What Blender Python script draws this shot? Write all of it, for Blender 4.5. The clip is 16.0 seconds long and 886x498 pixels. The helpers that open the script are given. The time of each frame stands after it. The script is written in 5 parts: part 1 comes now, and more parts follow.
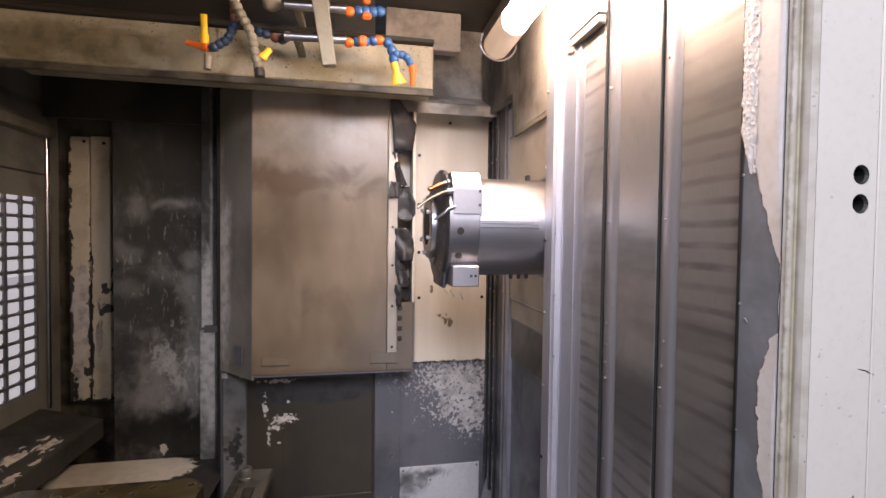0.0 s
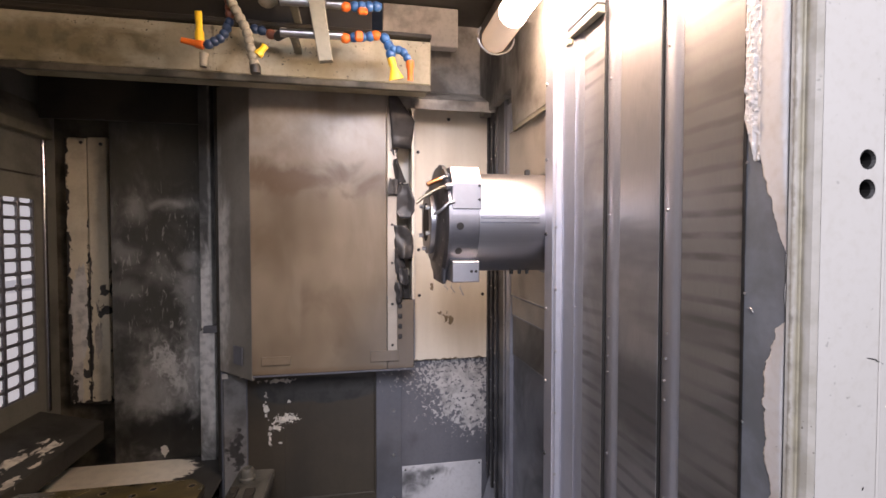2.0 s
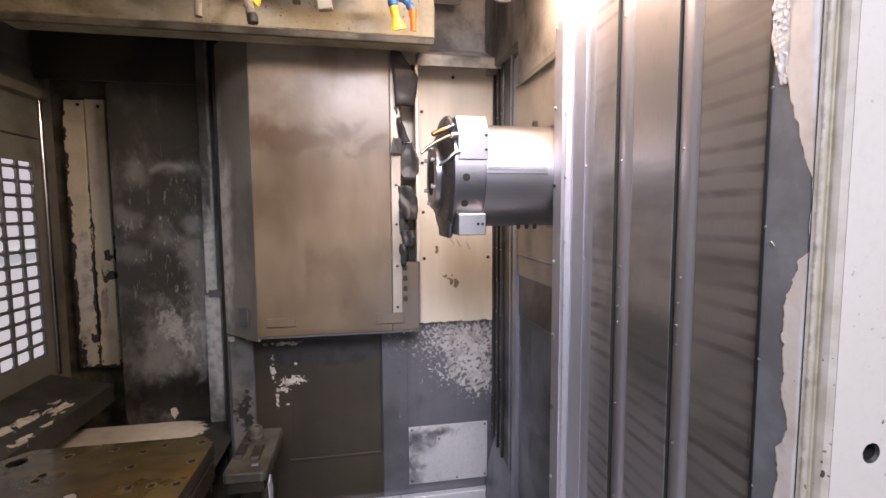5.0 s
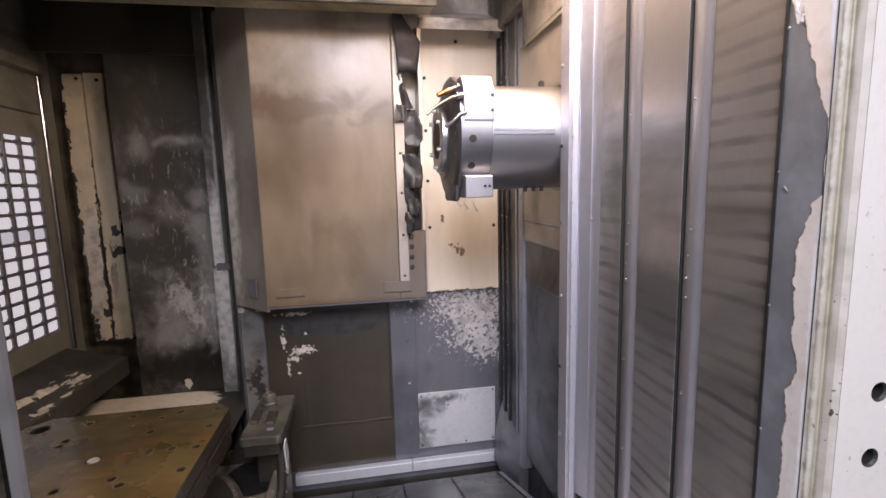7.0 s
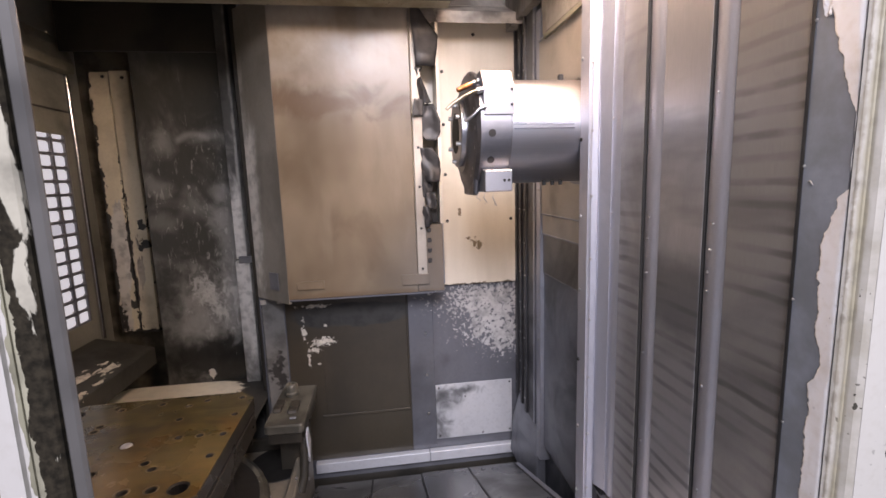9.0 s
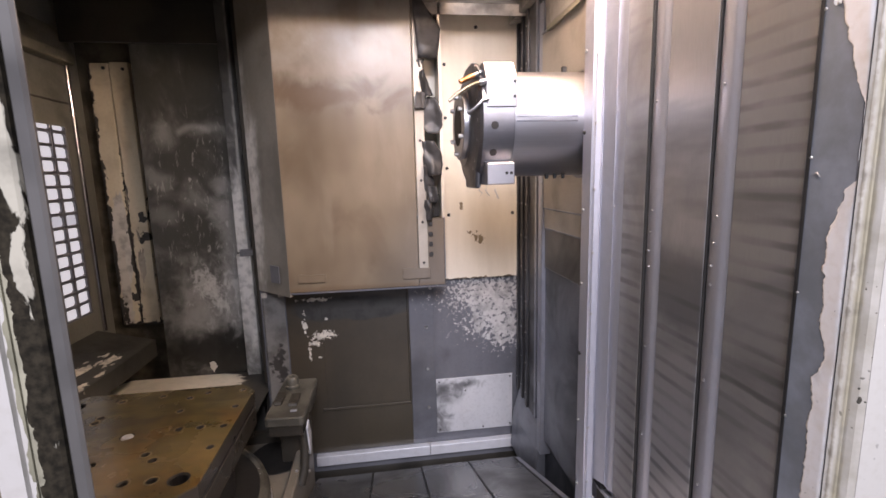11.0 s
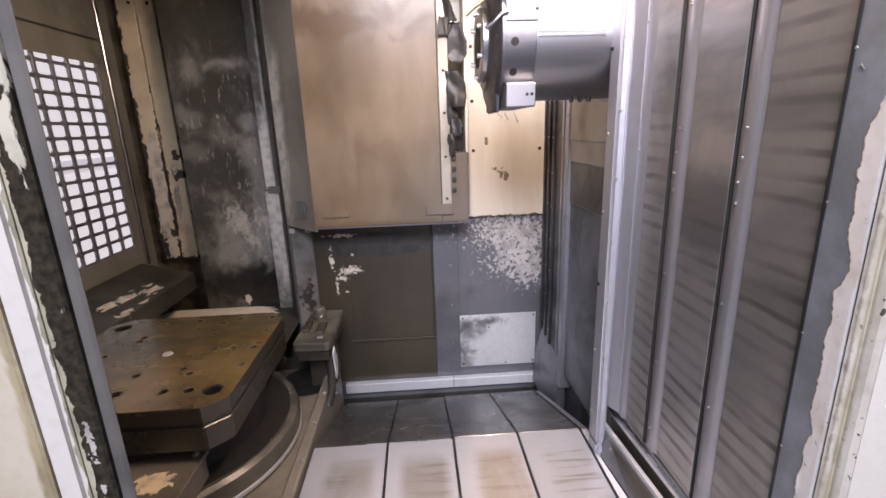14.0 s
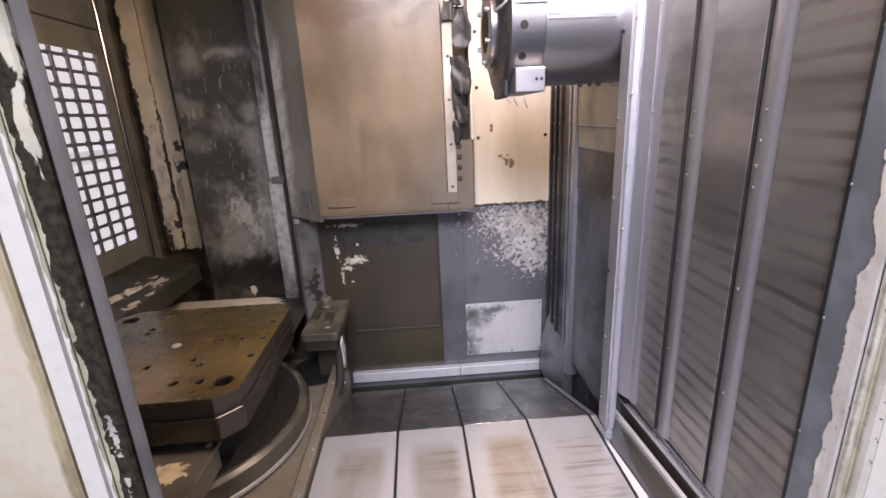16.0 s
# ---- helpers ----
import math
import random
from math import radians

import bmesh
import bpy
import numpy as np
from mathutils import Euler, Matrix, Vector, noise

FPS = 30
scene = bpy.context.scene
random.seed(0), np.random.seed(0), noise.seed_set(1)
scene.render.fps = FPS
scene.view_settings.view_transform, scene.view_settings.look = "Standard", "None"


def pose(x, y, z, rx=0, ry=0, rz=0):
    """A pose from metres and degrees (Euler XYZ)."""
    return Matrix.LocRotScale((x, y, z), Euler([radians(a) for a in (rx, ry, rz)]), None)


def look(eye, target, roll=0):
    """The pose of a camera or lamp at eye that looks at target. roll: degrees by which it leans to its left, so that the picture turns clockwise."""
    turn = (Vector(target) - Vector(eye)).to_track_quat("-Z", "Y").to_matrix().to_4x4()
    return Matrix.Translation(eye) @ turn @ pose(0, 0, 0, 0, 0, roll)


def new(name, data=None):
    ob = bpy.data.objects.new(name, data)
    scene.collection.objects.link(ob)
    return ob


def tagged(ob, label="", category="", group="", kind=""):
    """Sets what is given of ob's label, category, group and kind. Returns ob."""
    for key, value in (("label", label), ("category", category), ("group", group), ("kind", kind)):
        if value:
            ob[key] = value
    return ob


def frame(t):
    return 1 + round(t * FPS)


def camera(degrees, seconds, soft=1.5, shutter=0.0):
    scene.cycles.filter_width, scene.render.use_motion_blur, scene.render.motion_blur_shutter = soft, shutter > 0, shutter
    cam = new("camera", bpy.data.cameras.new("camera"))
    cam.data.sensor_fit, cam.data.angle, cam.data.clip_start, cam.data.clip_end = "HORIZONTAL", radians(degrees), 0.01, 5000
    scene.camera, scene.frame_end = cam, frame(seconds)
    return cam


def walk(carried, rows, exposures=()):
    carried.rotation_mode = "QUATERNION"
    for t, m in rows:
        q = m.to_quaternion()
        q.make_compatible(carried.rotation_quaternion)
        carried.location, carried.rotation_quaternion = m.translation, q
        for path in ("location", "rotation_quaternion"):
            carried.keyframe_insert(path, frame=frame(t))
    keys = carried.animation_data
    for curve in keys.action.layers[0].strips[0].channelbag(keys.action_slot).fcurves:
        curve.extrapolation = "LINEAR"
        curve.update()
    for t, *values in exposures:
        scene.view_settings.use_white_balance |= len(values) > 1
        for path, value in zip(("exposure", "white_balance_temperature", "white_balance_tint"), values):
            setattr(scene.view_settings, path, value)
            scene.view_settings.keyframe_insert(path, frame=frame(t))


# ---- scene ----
# camera
cam = camera(88.9, 16.0, soft=1.6)
PATH = [
    (0, (-0.324, -0.002, 1.219), (0.041, 1.964, 1.165), 0.7),
    (0.5, (-0.316, 0.0, 1.217), (0.049, 1.965, 1.165), 0.5),
    (1, (-0.312, 0.001, 1.219), (0.054, 1.967, 1.165), 0.3),
    (1.5, (-0.321, 0.003, 1.222), (0.043, 1.969, 1.167), 0.2),
    (2, (-0.321, 0.007, 1.21), (0.043, 1.973, 1.154), 0.0),
    (2.5, (-0.312, 0.012, 1.206), (0.055, 1.977, 1.14), -0.1),
    (3, (-0.328, 0.005, 1.203), (0.05, 1.967, 1.126), -0.2),
    (5.5, (-0.322, 0.028, 1.148), (0.014, 1.99, 0.955), -0.5),
    (6, (-0.323, 0.021, 1.14), (0.011, 1.98, 0.914), -0.9),
    (6.5, (-0.328, 0.025, 1.135), (0.007, 1.981, 0.885), -1.3),
    (7, (-0.334, 0.023, 1.131), (-0.004, 1.977, 0.866), -1.5),
    (7.5, (-0.336, 0.025, 1.127), (-0.027, 1.981, 0.844), -1.8),
    (8, (-0.339, 0.026, 1.127), (-0.056, 1.984, 0.834), -1.9),
    (8.5, (-0.342, 0.021, 1.139), (-0.074, 1.98, 0.841), -1.9),
    (9, (-0.347, 0.013, 1.135), (-0.081, 1.973, 0.84), -1.8),
    (11.5, (-0.348, 0.017, 1.124), (-0.093, 1.974, 0.802), -1.3),
    (12, (-0.342, 0.009, 1.11), (-0.125, 1.968, 0.77), -1.4),
    (12.5, (-0.318, 0.006, 1.097), (-0.191, 1.963, 0.703), -2.0),
    (13, (-0.302, 0.01, 1.076), (-0.192, 1.954, 0.621), -1.7),
    (13.5, (-0.303, 0.012, 1.074), (-0.202, 1.947, 0.579), -1.8),
    (14, (-0.312, 0.01, 1.075), (-0.211, 1.939, 0.555), -2.0),
    (14.5, (-0.31, 0.011, 1.072), (-0.209, 1.937, 0.541), -2.3),
    (15, (-0.32, 0.018, 1.07), (-0.222, 1.939, 0.524), -2.6),
    (15.5, (-0.329, 0.021, 1.069), (-0.232, 1.938, 0.508), -2.7),
    (16, (-0.33, 0.018, 1.073), (-0.235, 1.934, 0.506), -2.7),
]
EXPOSURES = [(0.0, -0.1, 6800, 22), (7.0, 0.23, 6800, 22), (9.0, 0.26, 6800, 22), (11.5, 0.37, 6800, 22), (12.2, 0.49, 6800, 22), (16.0, 0.5, 6800, 22)]
walk(cam, [(t, look(eye, target, roll)) for t, eye, target, roll in PATH], EXPOSURES)

# ---- light ----
world = bpy.data.worlds.new("workshop")
scene.world = world
world.use_nodes = True
world.node_tree.nodes["Background"].inputs[0].default_value = (0.8, 0.92, 1.18, 1)
world.node_tree.nodes["Background"].inputs[1].default_value = 0.28


def area_lamp(name, place, target, size, size_y, watts, colour):
    data = bpy.data.lights.new(name, "AREA")
    data.shape, data.size, data.size_y, data.energy, data.color = "RECTANGLE", size, size_y, watts, colour
    ob = new(name, data)
    ob.matrix_world = look(place, target)
    return ob


# ceiling lights of the workshop, behind and above the doorway
area_lamp("workshop_light", (-0.35, -1.4, 2.5), (-0.1, 1.0, 0.6), 1.2, 0.9, 112, (0.825, 0.885, 0.985))


# ---- materials ----
class Nodes:
    def __init__(self, name):
        self.mat = bpy.data.materials.new(name)
        self.mat.use_nodes = True
        self.tree = self.mat.node_tree
        self.bsdf = self.tree.nodes["Principled BSDF"]
        self.place = self.add("ShaderNodeTexCoord").outputs["Object"]

    def add(self, kind, **settings):
        n = self.tree.nodes.new(kind)
        for k, v in settings.items():
            if k == "operation":
                n.operation = v
            elif k == "blend_type":
                n.blend_type = v
            elif k == "data_type":
                n.data_type = v
        return n

    def put(self, socket, value):
        if isinstance(value, bpy.types.NodeSocket):
            self.tree.links.new(value, socket)
        elif isinstance(value, (tuple, list)):
            socket.default_value = (*value, 1) if len(value) == 3 and len(socket.default_value) == 4 else value
        else:
            socket.default_value = value

    def math(self, op, a, b=0.0, clamp=False):
        n = self.add("ShaderNodeMath", operation=op)
        n.use_clamp = clamp
        self.put(n.inputs[0], a)
        self.put(n.inputs[1], b)
        return n.outputs[0]

    def mapped(self, scale=(1, 1, 1), place=(0, 0, 0), turn=(0, 0, 0)):
        n = self.add("ShaderNodeMapping")
        self.put(n.inputs["Vector"], self.place)
        n.inputs["Scale"].default_value = scale
        n.inputs["Location"].default_value = place
        n.inputs["Rotation"].default_value = [radians(a) for a in turn]
        return n.outputs[0]

    def noise(self, scale, stretch=(1, 1, 1), detail=4.0, rough=0.55, warp=0.0, shift=0.0):
        n = self.add("ShaderNodeTexNoise")
        self.put(n.inputs["Vector"], self.mapped(stretch, (shift, shift * 0.7, shift * 1.3)))
        for key, v in (("Scale", scale), ("Detail", detail), ("Roughness", rough), ("Distortion", warp)):
            n.inputs[key].default_value = v
        return n.outputs["Fac"]

    def ramp(self, value, lo, hi, a=0.0, b=1.0):
        n = self.add("ShaderNodeMapRange")
        n.interpolation_type = "SMOOTHSTEP"
        self.put(n.inputs["Value"], value)
        for key, v in (("From Min", lo), ("From Max", hi), ("To Min", a), ("To Max", b)):
            n.inputs[key].default_value = v
        return n.outputs[0]

    def blob(self, centre, radii, ragged=0.6, scale=14.0, edge=0.06, warp=0.6, shift=0.0, stretch=(1, 1, 1)):
        """A ragged patch round a centre: 1 within, 0 without."""
        sub = self.add("ShaderNodeVectorMath", operation="SUBTRACT")
        self.put(sub.inputs[0], self.place)
        sub.inputs[1].default_value = centre
        div = self.add("ShaderNodeVectorMath", operation="DIVIDE")
        self.put(div.inputs[0], sub.outputs[0])
        div.inputs[1].default_value = radii
        far = self.add("ShaderNodeVectorMath", operation="LENGTH")
        self.put(far.inputs[0], div.outputs[0])
        n = self.math("MULTIPLY", self.math("SUBTRACT", self.noise(scale, stretch, detail=6, warp=warp, shift=shift), 0.5), 2 * ragged * 2)
        return self.ramp(self.math("ADD", self.math("SUBTRACT", 1.0, far.outputs["Value"]), n), -edge, edge)

    def ring(self, centre, r, wide, scale=14.0, shift=0.0):
        """A wiped arc on an upright sheet: the upper half of a ring of radius r round a centre, broken and fading to both sides."""
        sub = self.add("ShaderNodeVectorMath", operation="SUBTRACT")
        self.put(sub.inputs[0], self.place)
        sub.inputs[1].default_value = centre
        flat = self.add("ShaderNodeVectorMath", operation="MULTIPLY")
        self.put(flat.inputs[0], sub.outputs[0])
        flat.inputs[1].default_value = (1, 0, 1)
        far = self.add("ShaderNodeVectorMath", operation="LENGTH")
        self.put(far.inputs[0], flat.outputs[0])
        parts = self.add("ShaderNodeSeparateXYZ")
        self.put(parts.inputs[0], flat.outputs[0])
        flat_z = parts.outputs[2]
        off = self.math("ABSOLUTE", self.math("SUBTRACT", far.outputs["Value"], r))
        return self.math("MULTIPLY", self.math("MULTIPLY", self.ramp(off, wide, 0.0), self.ramp(flat_z, -0.3 * r, 0.7 * r)), self.ramp(self.noise(scale, detail=5, warp=0.8, shift=shift), 0.34, 0.66))

    def along(self, axis):
        n = self.add("ShaderNodeSeparateXYZ")
        self.put(n.inputs[0], self.place)
        return n.outputs[axis]

    def field(self, axis, lo, hi, soft):
        """1 between lo and hi along an axis, with soft edges."""
        v = self.along(axis)
        return self.math("MULTIPLY", self.ramp(v, lo - soft, lo + soft), self.ramp(v, hi + soft, hi - soft))

    def mix(self, fac, a, b):
        n = self.add("ShaderNodeMix", data_type="RGBA")
        self.put(n.inputs[0], fac)
        self.put(n.inputs[6], a)
        self.put(n.inputs[7], b)
        return n.outputs[2]

    def mixf(self, fac, a, b):
        n = self.add("ShaderNodeMix", data_type="FLOAT")
        self.put(n.inputs[0], fac)
        self.put(n.inputs[2], a)
        self.put(n.inputs[3], b)
        return n.outputs[0]

    def done(self, colour, rough, metal=0.0, height=None, strength=0.2, distance=0.002):
        b = self.bsdf
        self.put(b.inputs["Base Color"], colour)
        self.put(b.inputs["Roughness"], rough)
        self.put(b.inputs["Metallic"], metal)
        if height is not None:
            n = self.add("ShaderNodeBump")
            n.inputs["Strength"].default_value, n.inputs["Distance"].default_value = strength, distance
            self.put(n.inputs["Height"], height)
            self.put(b.inputs["Normal"], n.outputs[0])
        return self.mat


def paint(name, base, dirt, rough=0.45, dirty=(0.45, 0.75), scale=5.0, peel=(), bare=(0.62, 0.58, 0.5), peel_rough=0.6, streak=0.35, metal=0.0, peel_edge=0.06, specks=0.0, sheen=0.5, speckle=0.25, mottle=0.6):
    """Painted or bare sheet metal with grime at two scales, streaks that run down, dark specks, and patches of another coat.

    A patch is (centre, radii, raggedness, grain, shift) and may add the grain's stretch and a colour of its own."""
    n = Nodes(name)
    n.bsdf.inputs["Specular IOR Level"].default_value = sheen
    big = n.ramp(n.noise(scale, detail=5), *dirty)
    run = n.ramp(n.noise(9, (1, 1, 0.12), detail=4, shift=3.1), 0.42, 0.72, 0.0, streak)
    grain = n.noise(90, detail=3, shift=1.7)
    col = n.mix(big, base, dirt)
    col = n.mix(run, col, dirt)
    col = n.mix(n.ramp(grain, 0.45, 0.75, 0.0, speckle), col, dirt)
    if specks:
        few = n.math("MULTIPLY", n.ramp(n.noise(130, detail=1, shift=6.3), 0.74 - 0.06 * specks, 0.77 - 0.06 * specks), n.ramp(n.noise(11, shift=9.1), 0.46, 0.6, 0.0, specks))
        col = n.mix(few, col, (0.05, 0.045, 0.035))
    r = n.mixf(big, rough, min(1.0, rough + 0.2))
    height, m = grain, metal
    for patch in peel:
        centre, radii, ragged, sc, shift = patch[:5]
        stretch = patch[5] if len(patch) > 5 else (1, 1, 1)
        coat = patch[6] if len(patch) > 6 else bare
        mask = n.blob(centre, radii, ragged, sc, peel_edge, shift=shift, stretch=stretch)
        col = n.mix(mask, col, n.mix(n.ramp(n.noise(30, shift=5), 0.4, 0.7), coat, tuple(mottle * c for c in coat)))
        r = n.mixf(mask, r, peel_rough)
        if peel_edge < 0.3:
            height = n.math("ADD", height, n.math("MULTIPLY", mask, 1.5))
        if metal:
            m = n.mixf(mask, m, 0.0)
    return n.done(col, r, m, height, 0.25, 0.001)


def steel(name, base, dark, rough=0.3, grainy=(1, 1, 60), brushed=0.08, stain=(0.45, 0.7), scale=4.0, bands=0.0, metal=1.0, bands_below=0.0):
    """Bare sheet steel: brushed grain, oily stains and, if asked for, wiped bands across."""
    n = Nodes(name)
    big = n.ramp(n.noise(scale, detail=6, warp=0.4), *stain)
    fine = n.noise(40, grainy, detail=3)
    col = n.mix(big, base, dark)
    col = n.mix(n.ramp(fine, 0.35, 0.7, 0.0, 0.35), col, dark)
    r = n.mixf(big, rough, rough + 0.2)
    r = n.math("ADD", r, n.math("MULTIPLY", fine, brushed))
    if bands:
        w = n.add("ShaderNodeTexWave")
        w.wave_type, w.bands_direction = "BANDS", "Z"
        n.put(w.inputs["Vector"], n.mapped((0.4, 0.4, 1)))
        for key, v in (("Scale", 10.5), ("Distortion", 0.8), ("Detail", 2.0), ("Detail Scale", 3.0)):
            w.inputs[key].default_value = v
        where = n.ramp(n.noise(3.2, (1, 0.6, 1.3), shift=8), 0.36, 0.62)
        if bands_below:
            where = n.math("MULTIPLY", where, n.ramp(n.along(2), bands_below + 0.05, bands_below - 0.05))
        mask = n.math("MULTIPLY", n.ramp(w.outputs["Fac"], 0.5, 1.0, 0.0, bands), n.math("MULTIPLY", where, n.ramp(n.noise(14, (1, 0.7, 2.2), detail=3, shift=12), 0.3, 0.62, 0.25, 1.0)))
        wipe = n.math("MULTIPLY", n.ramp(n.noise(5, (1, 0.6, 3), detail=3, shift=4), 0.5, 0.7, 0.0, 0.6), 0.8)
        col = n.mix(wipe, col, tuple(0.7 * c for c in dark))
        if bands_below:
            film = n.blob((0.142, 0.7, bands_below - 0.07), (0.3, 0.2, 0.075), 0.3, 8, 0.35)
            col = n.mix(n.math("MULTIPLY", film, 0.7), col, tuple(0.55 * c for c in dark))
        col = n.mix(mask, col, tuple(0.3 * c for c in dark))
        r = n.math("ADD", r, n.math("MULTIPLY", mask, 0.2))
    return n.done(col, r, metal, fine, 0.06, 0.0006)


def plain(name, colour, rough=0.5, metal=0.0, vary=0.25, scale=40.0):
    n = Nodes(name)
    g = n.noise(scale, detail=4)
    return n.done(n.mix(n.ramp(g, 0.4, 0.7), colour, tuple(c * (1 - vary) for c in colour)), n.mixf(g, rough - 0.08, rough + 0.12), metal, g, 0.15, 0.0006)


def glow(name, colour, strength):
    n = Nodes(name)
    n.put(n.bsdf.inputs["Base Color"], (0.8, 0.8, 0.8))
    n.put(n.bsdf.inputs["Emission Color"], colour)
    n.bsdf.inputs["Emission Strength"].default_value = strength
    return n.mat


def floor_steel():
    """Way cover steel: bright, brushed across, with a tan wiped field in the middle of each plate."""
    n = Nodes("wiped_floor_steel")
    fine = n.noise(40, (1, 60, 1), detail=3)
    col = n.mix(n.ramp(fine, 0.35, 0.7, 0.0, 0.5), (0.58, 0.585, 0.62), (0.45, 0.455, 0.485))
    scar = n.ramp(n.noise(9, (0.5, 7, 1), detail=4, shift=3), 0.5, 0.68)
    for x, tint, much in ((-0.51, (0.33, 0.3, 0.265), 0.75), (-0.33, (0.32, 0.29, 0.255), 0.8), (-0.15, (0.36, 0.295, 0.22), 0.8), (0.02, (0.5, 0.47, 0.44), 0.45)):
        field = n.math("MULTIPLY", n.math("MULTIPLY", n.field(0, x - 0.05, x + 0.058, 0.018), n.field(1, 0.4, 0.965, 0.03)), n.ramp(n.noise(7, (1.4, 0.8, 1), detail=5, warp=0.6, shift=x * 30), 0.3, 0.6, 0.35, 1.0))
        col = n.mix(n.math("MULTIPLY", field, much), col, tint)
        col = n.mix(n.math("MULTIPLY", field, n.math("MULTIPLY", scar, 0.7)), col, (0.25, 0.215, 0.18))
    col = n.mix(n.ramp(n.noise(5, detail=5, shift=7), 0.5, 0.75, 0.0, 0.3), col, (0.5, 0.47, 0.43))
    return n.done(col, n.math("ADD", n.math("MULTIPLY", fine, 0.1), 0.2), 0.5, fine, 0.06, 0.0006)


BLACK_OIL = paint("oily_black_paint", (0.042, 0.037, 0.029), (0.017, 0.016, 0.013), 0.38)
CREAM = paint("cream_paint", (0.79, 0.735, 0.63), (0.44, 0.38, 0.28), 0.42, (0.56, 0.9), 3.0, speckle=0.06, bare=(0.24, 0.19, 0.12), peel=[
    ((0.0, 1.67, 0.905), (0.012, 0.3, 0.014), 1.5, 75, 0.0), ((0.018, 1.67, 0.89), (0.008, 0.3, 0.012), 1.3, 80, 5.0), ((-0.024, 1.67, 0.925), (0.007, 0.3, 0.008), 1.3, 80, 7.0),
    ((-0.055, 1.67, 1.02), (0.006, 0.3, 0.016), 1.0, 70, 2.0), ((0.0, 1.67, 0.742), (0.25, 0.3, 0.008), 0.9, 40, 3.0)])
# wide left patch: brown stain, deepened to paint in the lamp's fall-off
BEAM = paint("stained_cream_paint", (0.52, 0.47, 0.34), (0.2, 0.17, 0.1), 0.5, (0.38, 0.74), 4.0, specks=1.0, peel_edge=0.8, peel=[
    ((-0.72, 1.377, 1.76), (0.004, 0.3, 0.05), 0.9, 30, 0.0), ((-1.1, 1.377, 1.72), (0.25, 0.3, 0.05), 0.9, 8, 1.0, (1, 1, 2), (0.22, 0.19, 0.11))], bare=(0.1, 0.085, 0.05))
DUCT = paint("brown_grey_duct_paint", (0.25, 0.235, 0.175), (0.1, 0.093, 0.066), 0.5)
LIPGRIME = paint("grimed_lip_paint", (0.15, 0.135, 0.1), (0.05, 0.045, 0.032), 0.5, (0.35, 0.65), 12.0)
SOOTY = paint("sooty_light_paint", (0.64, 0.6, 0.54), (0.26, 0.235, 0.205), 0.5, (0.4, 0.66), 8.0)
SLANT = paint("dull_brown_grey_paint", (0.235, 0.214, 0.182), (0.13, 0.117, 0.095), 0.36, (0.42, 0.75), 4.0, peel_edge=0.9, bare=(0.58, 0.56, 0.52), peel=[((-0.79, 1.68, 1.17), (0.026, 0.3, 0.24), 0.8, 16, 0.0, (1, 1, 0.4)), ((-0.79, 1.68, 0.95), (0.025, 0.3, 0.16), 0.8, 20, 3.0, (1, 1, 0.5))])


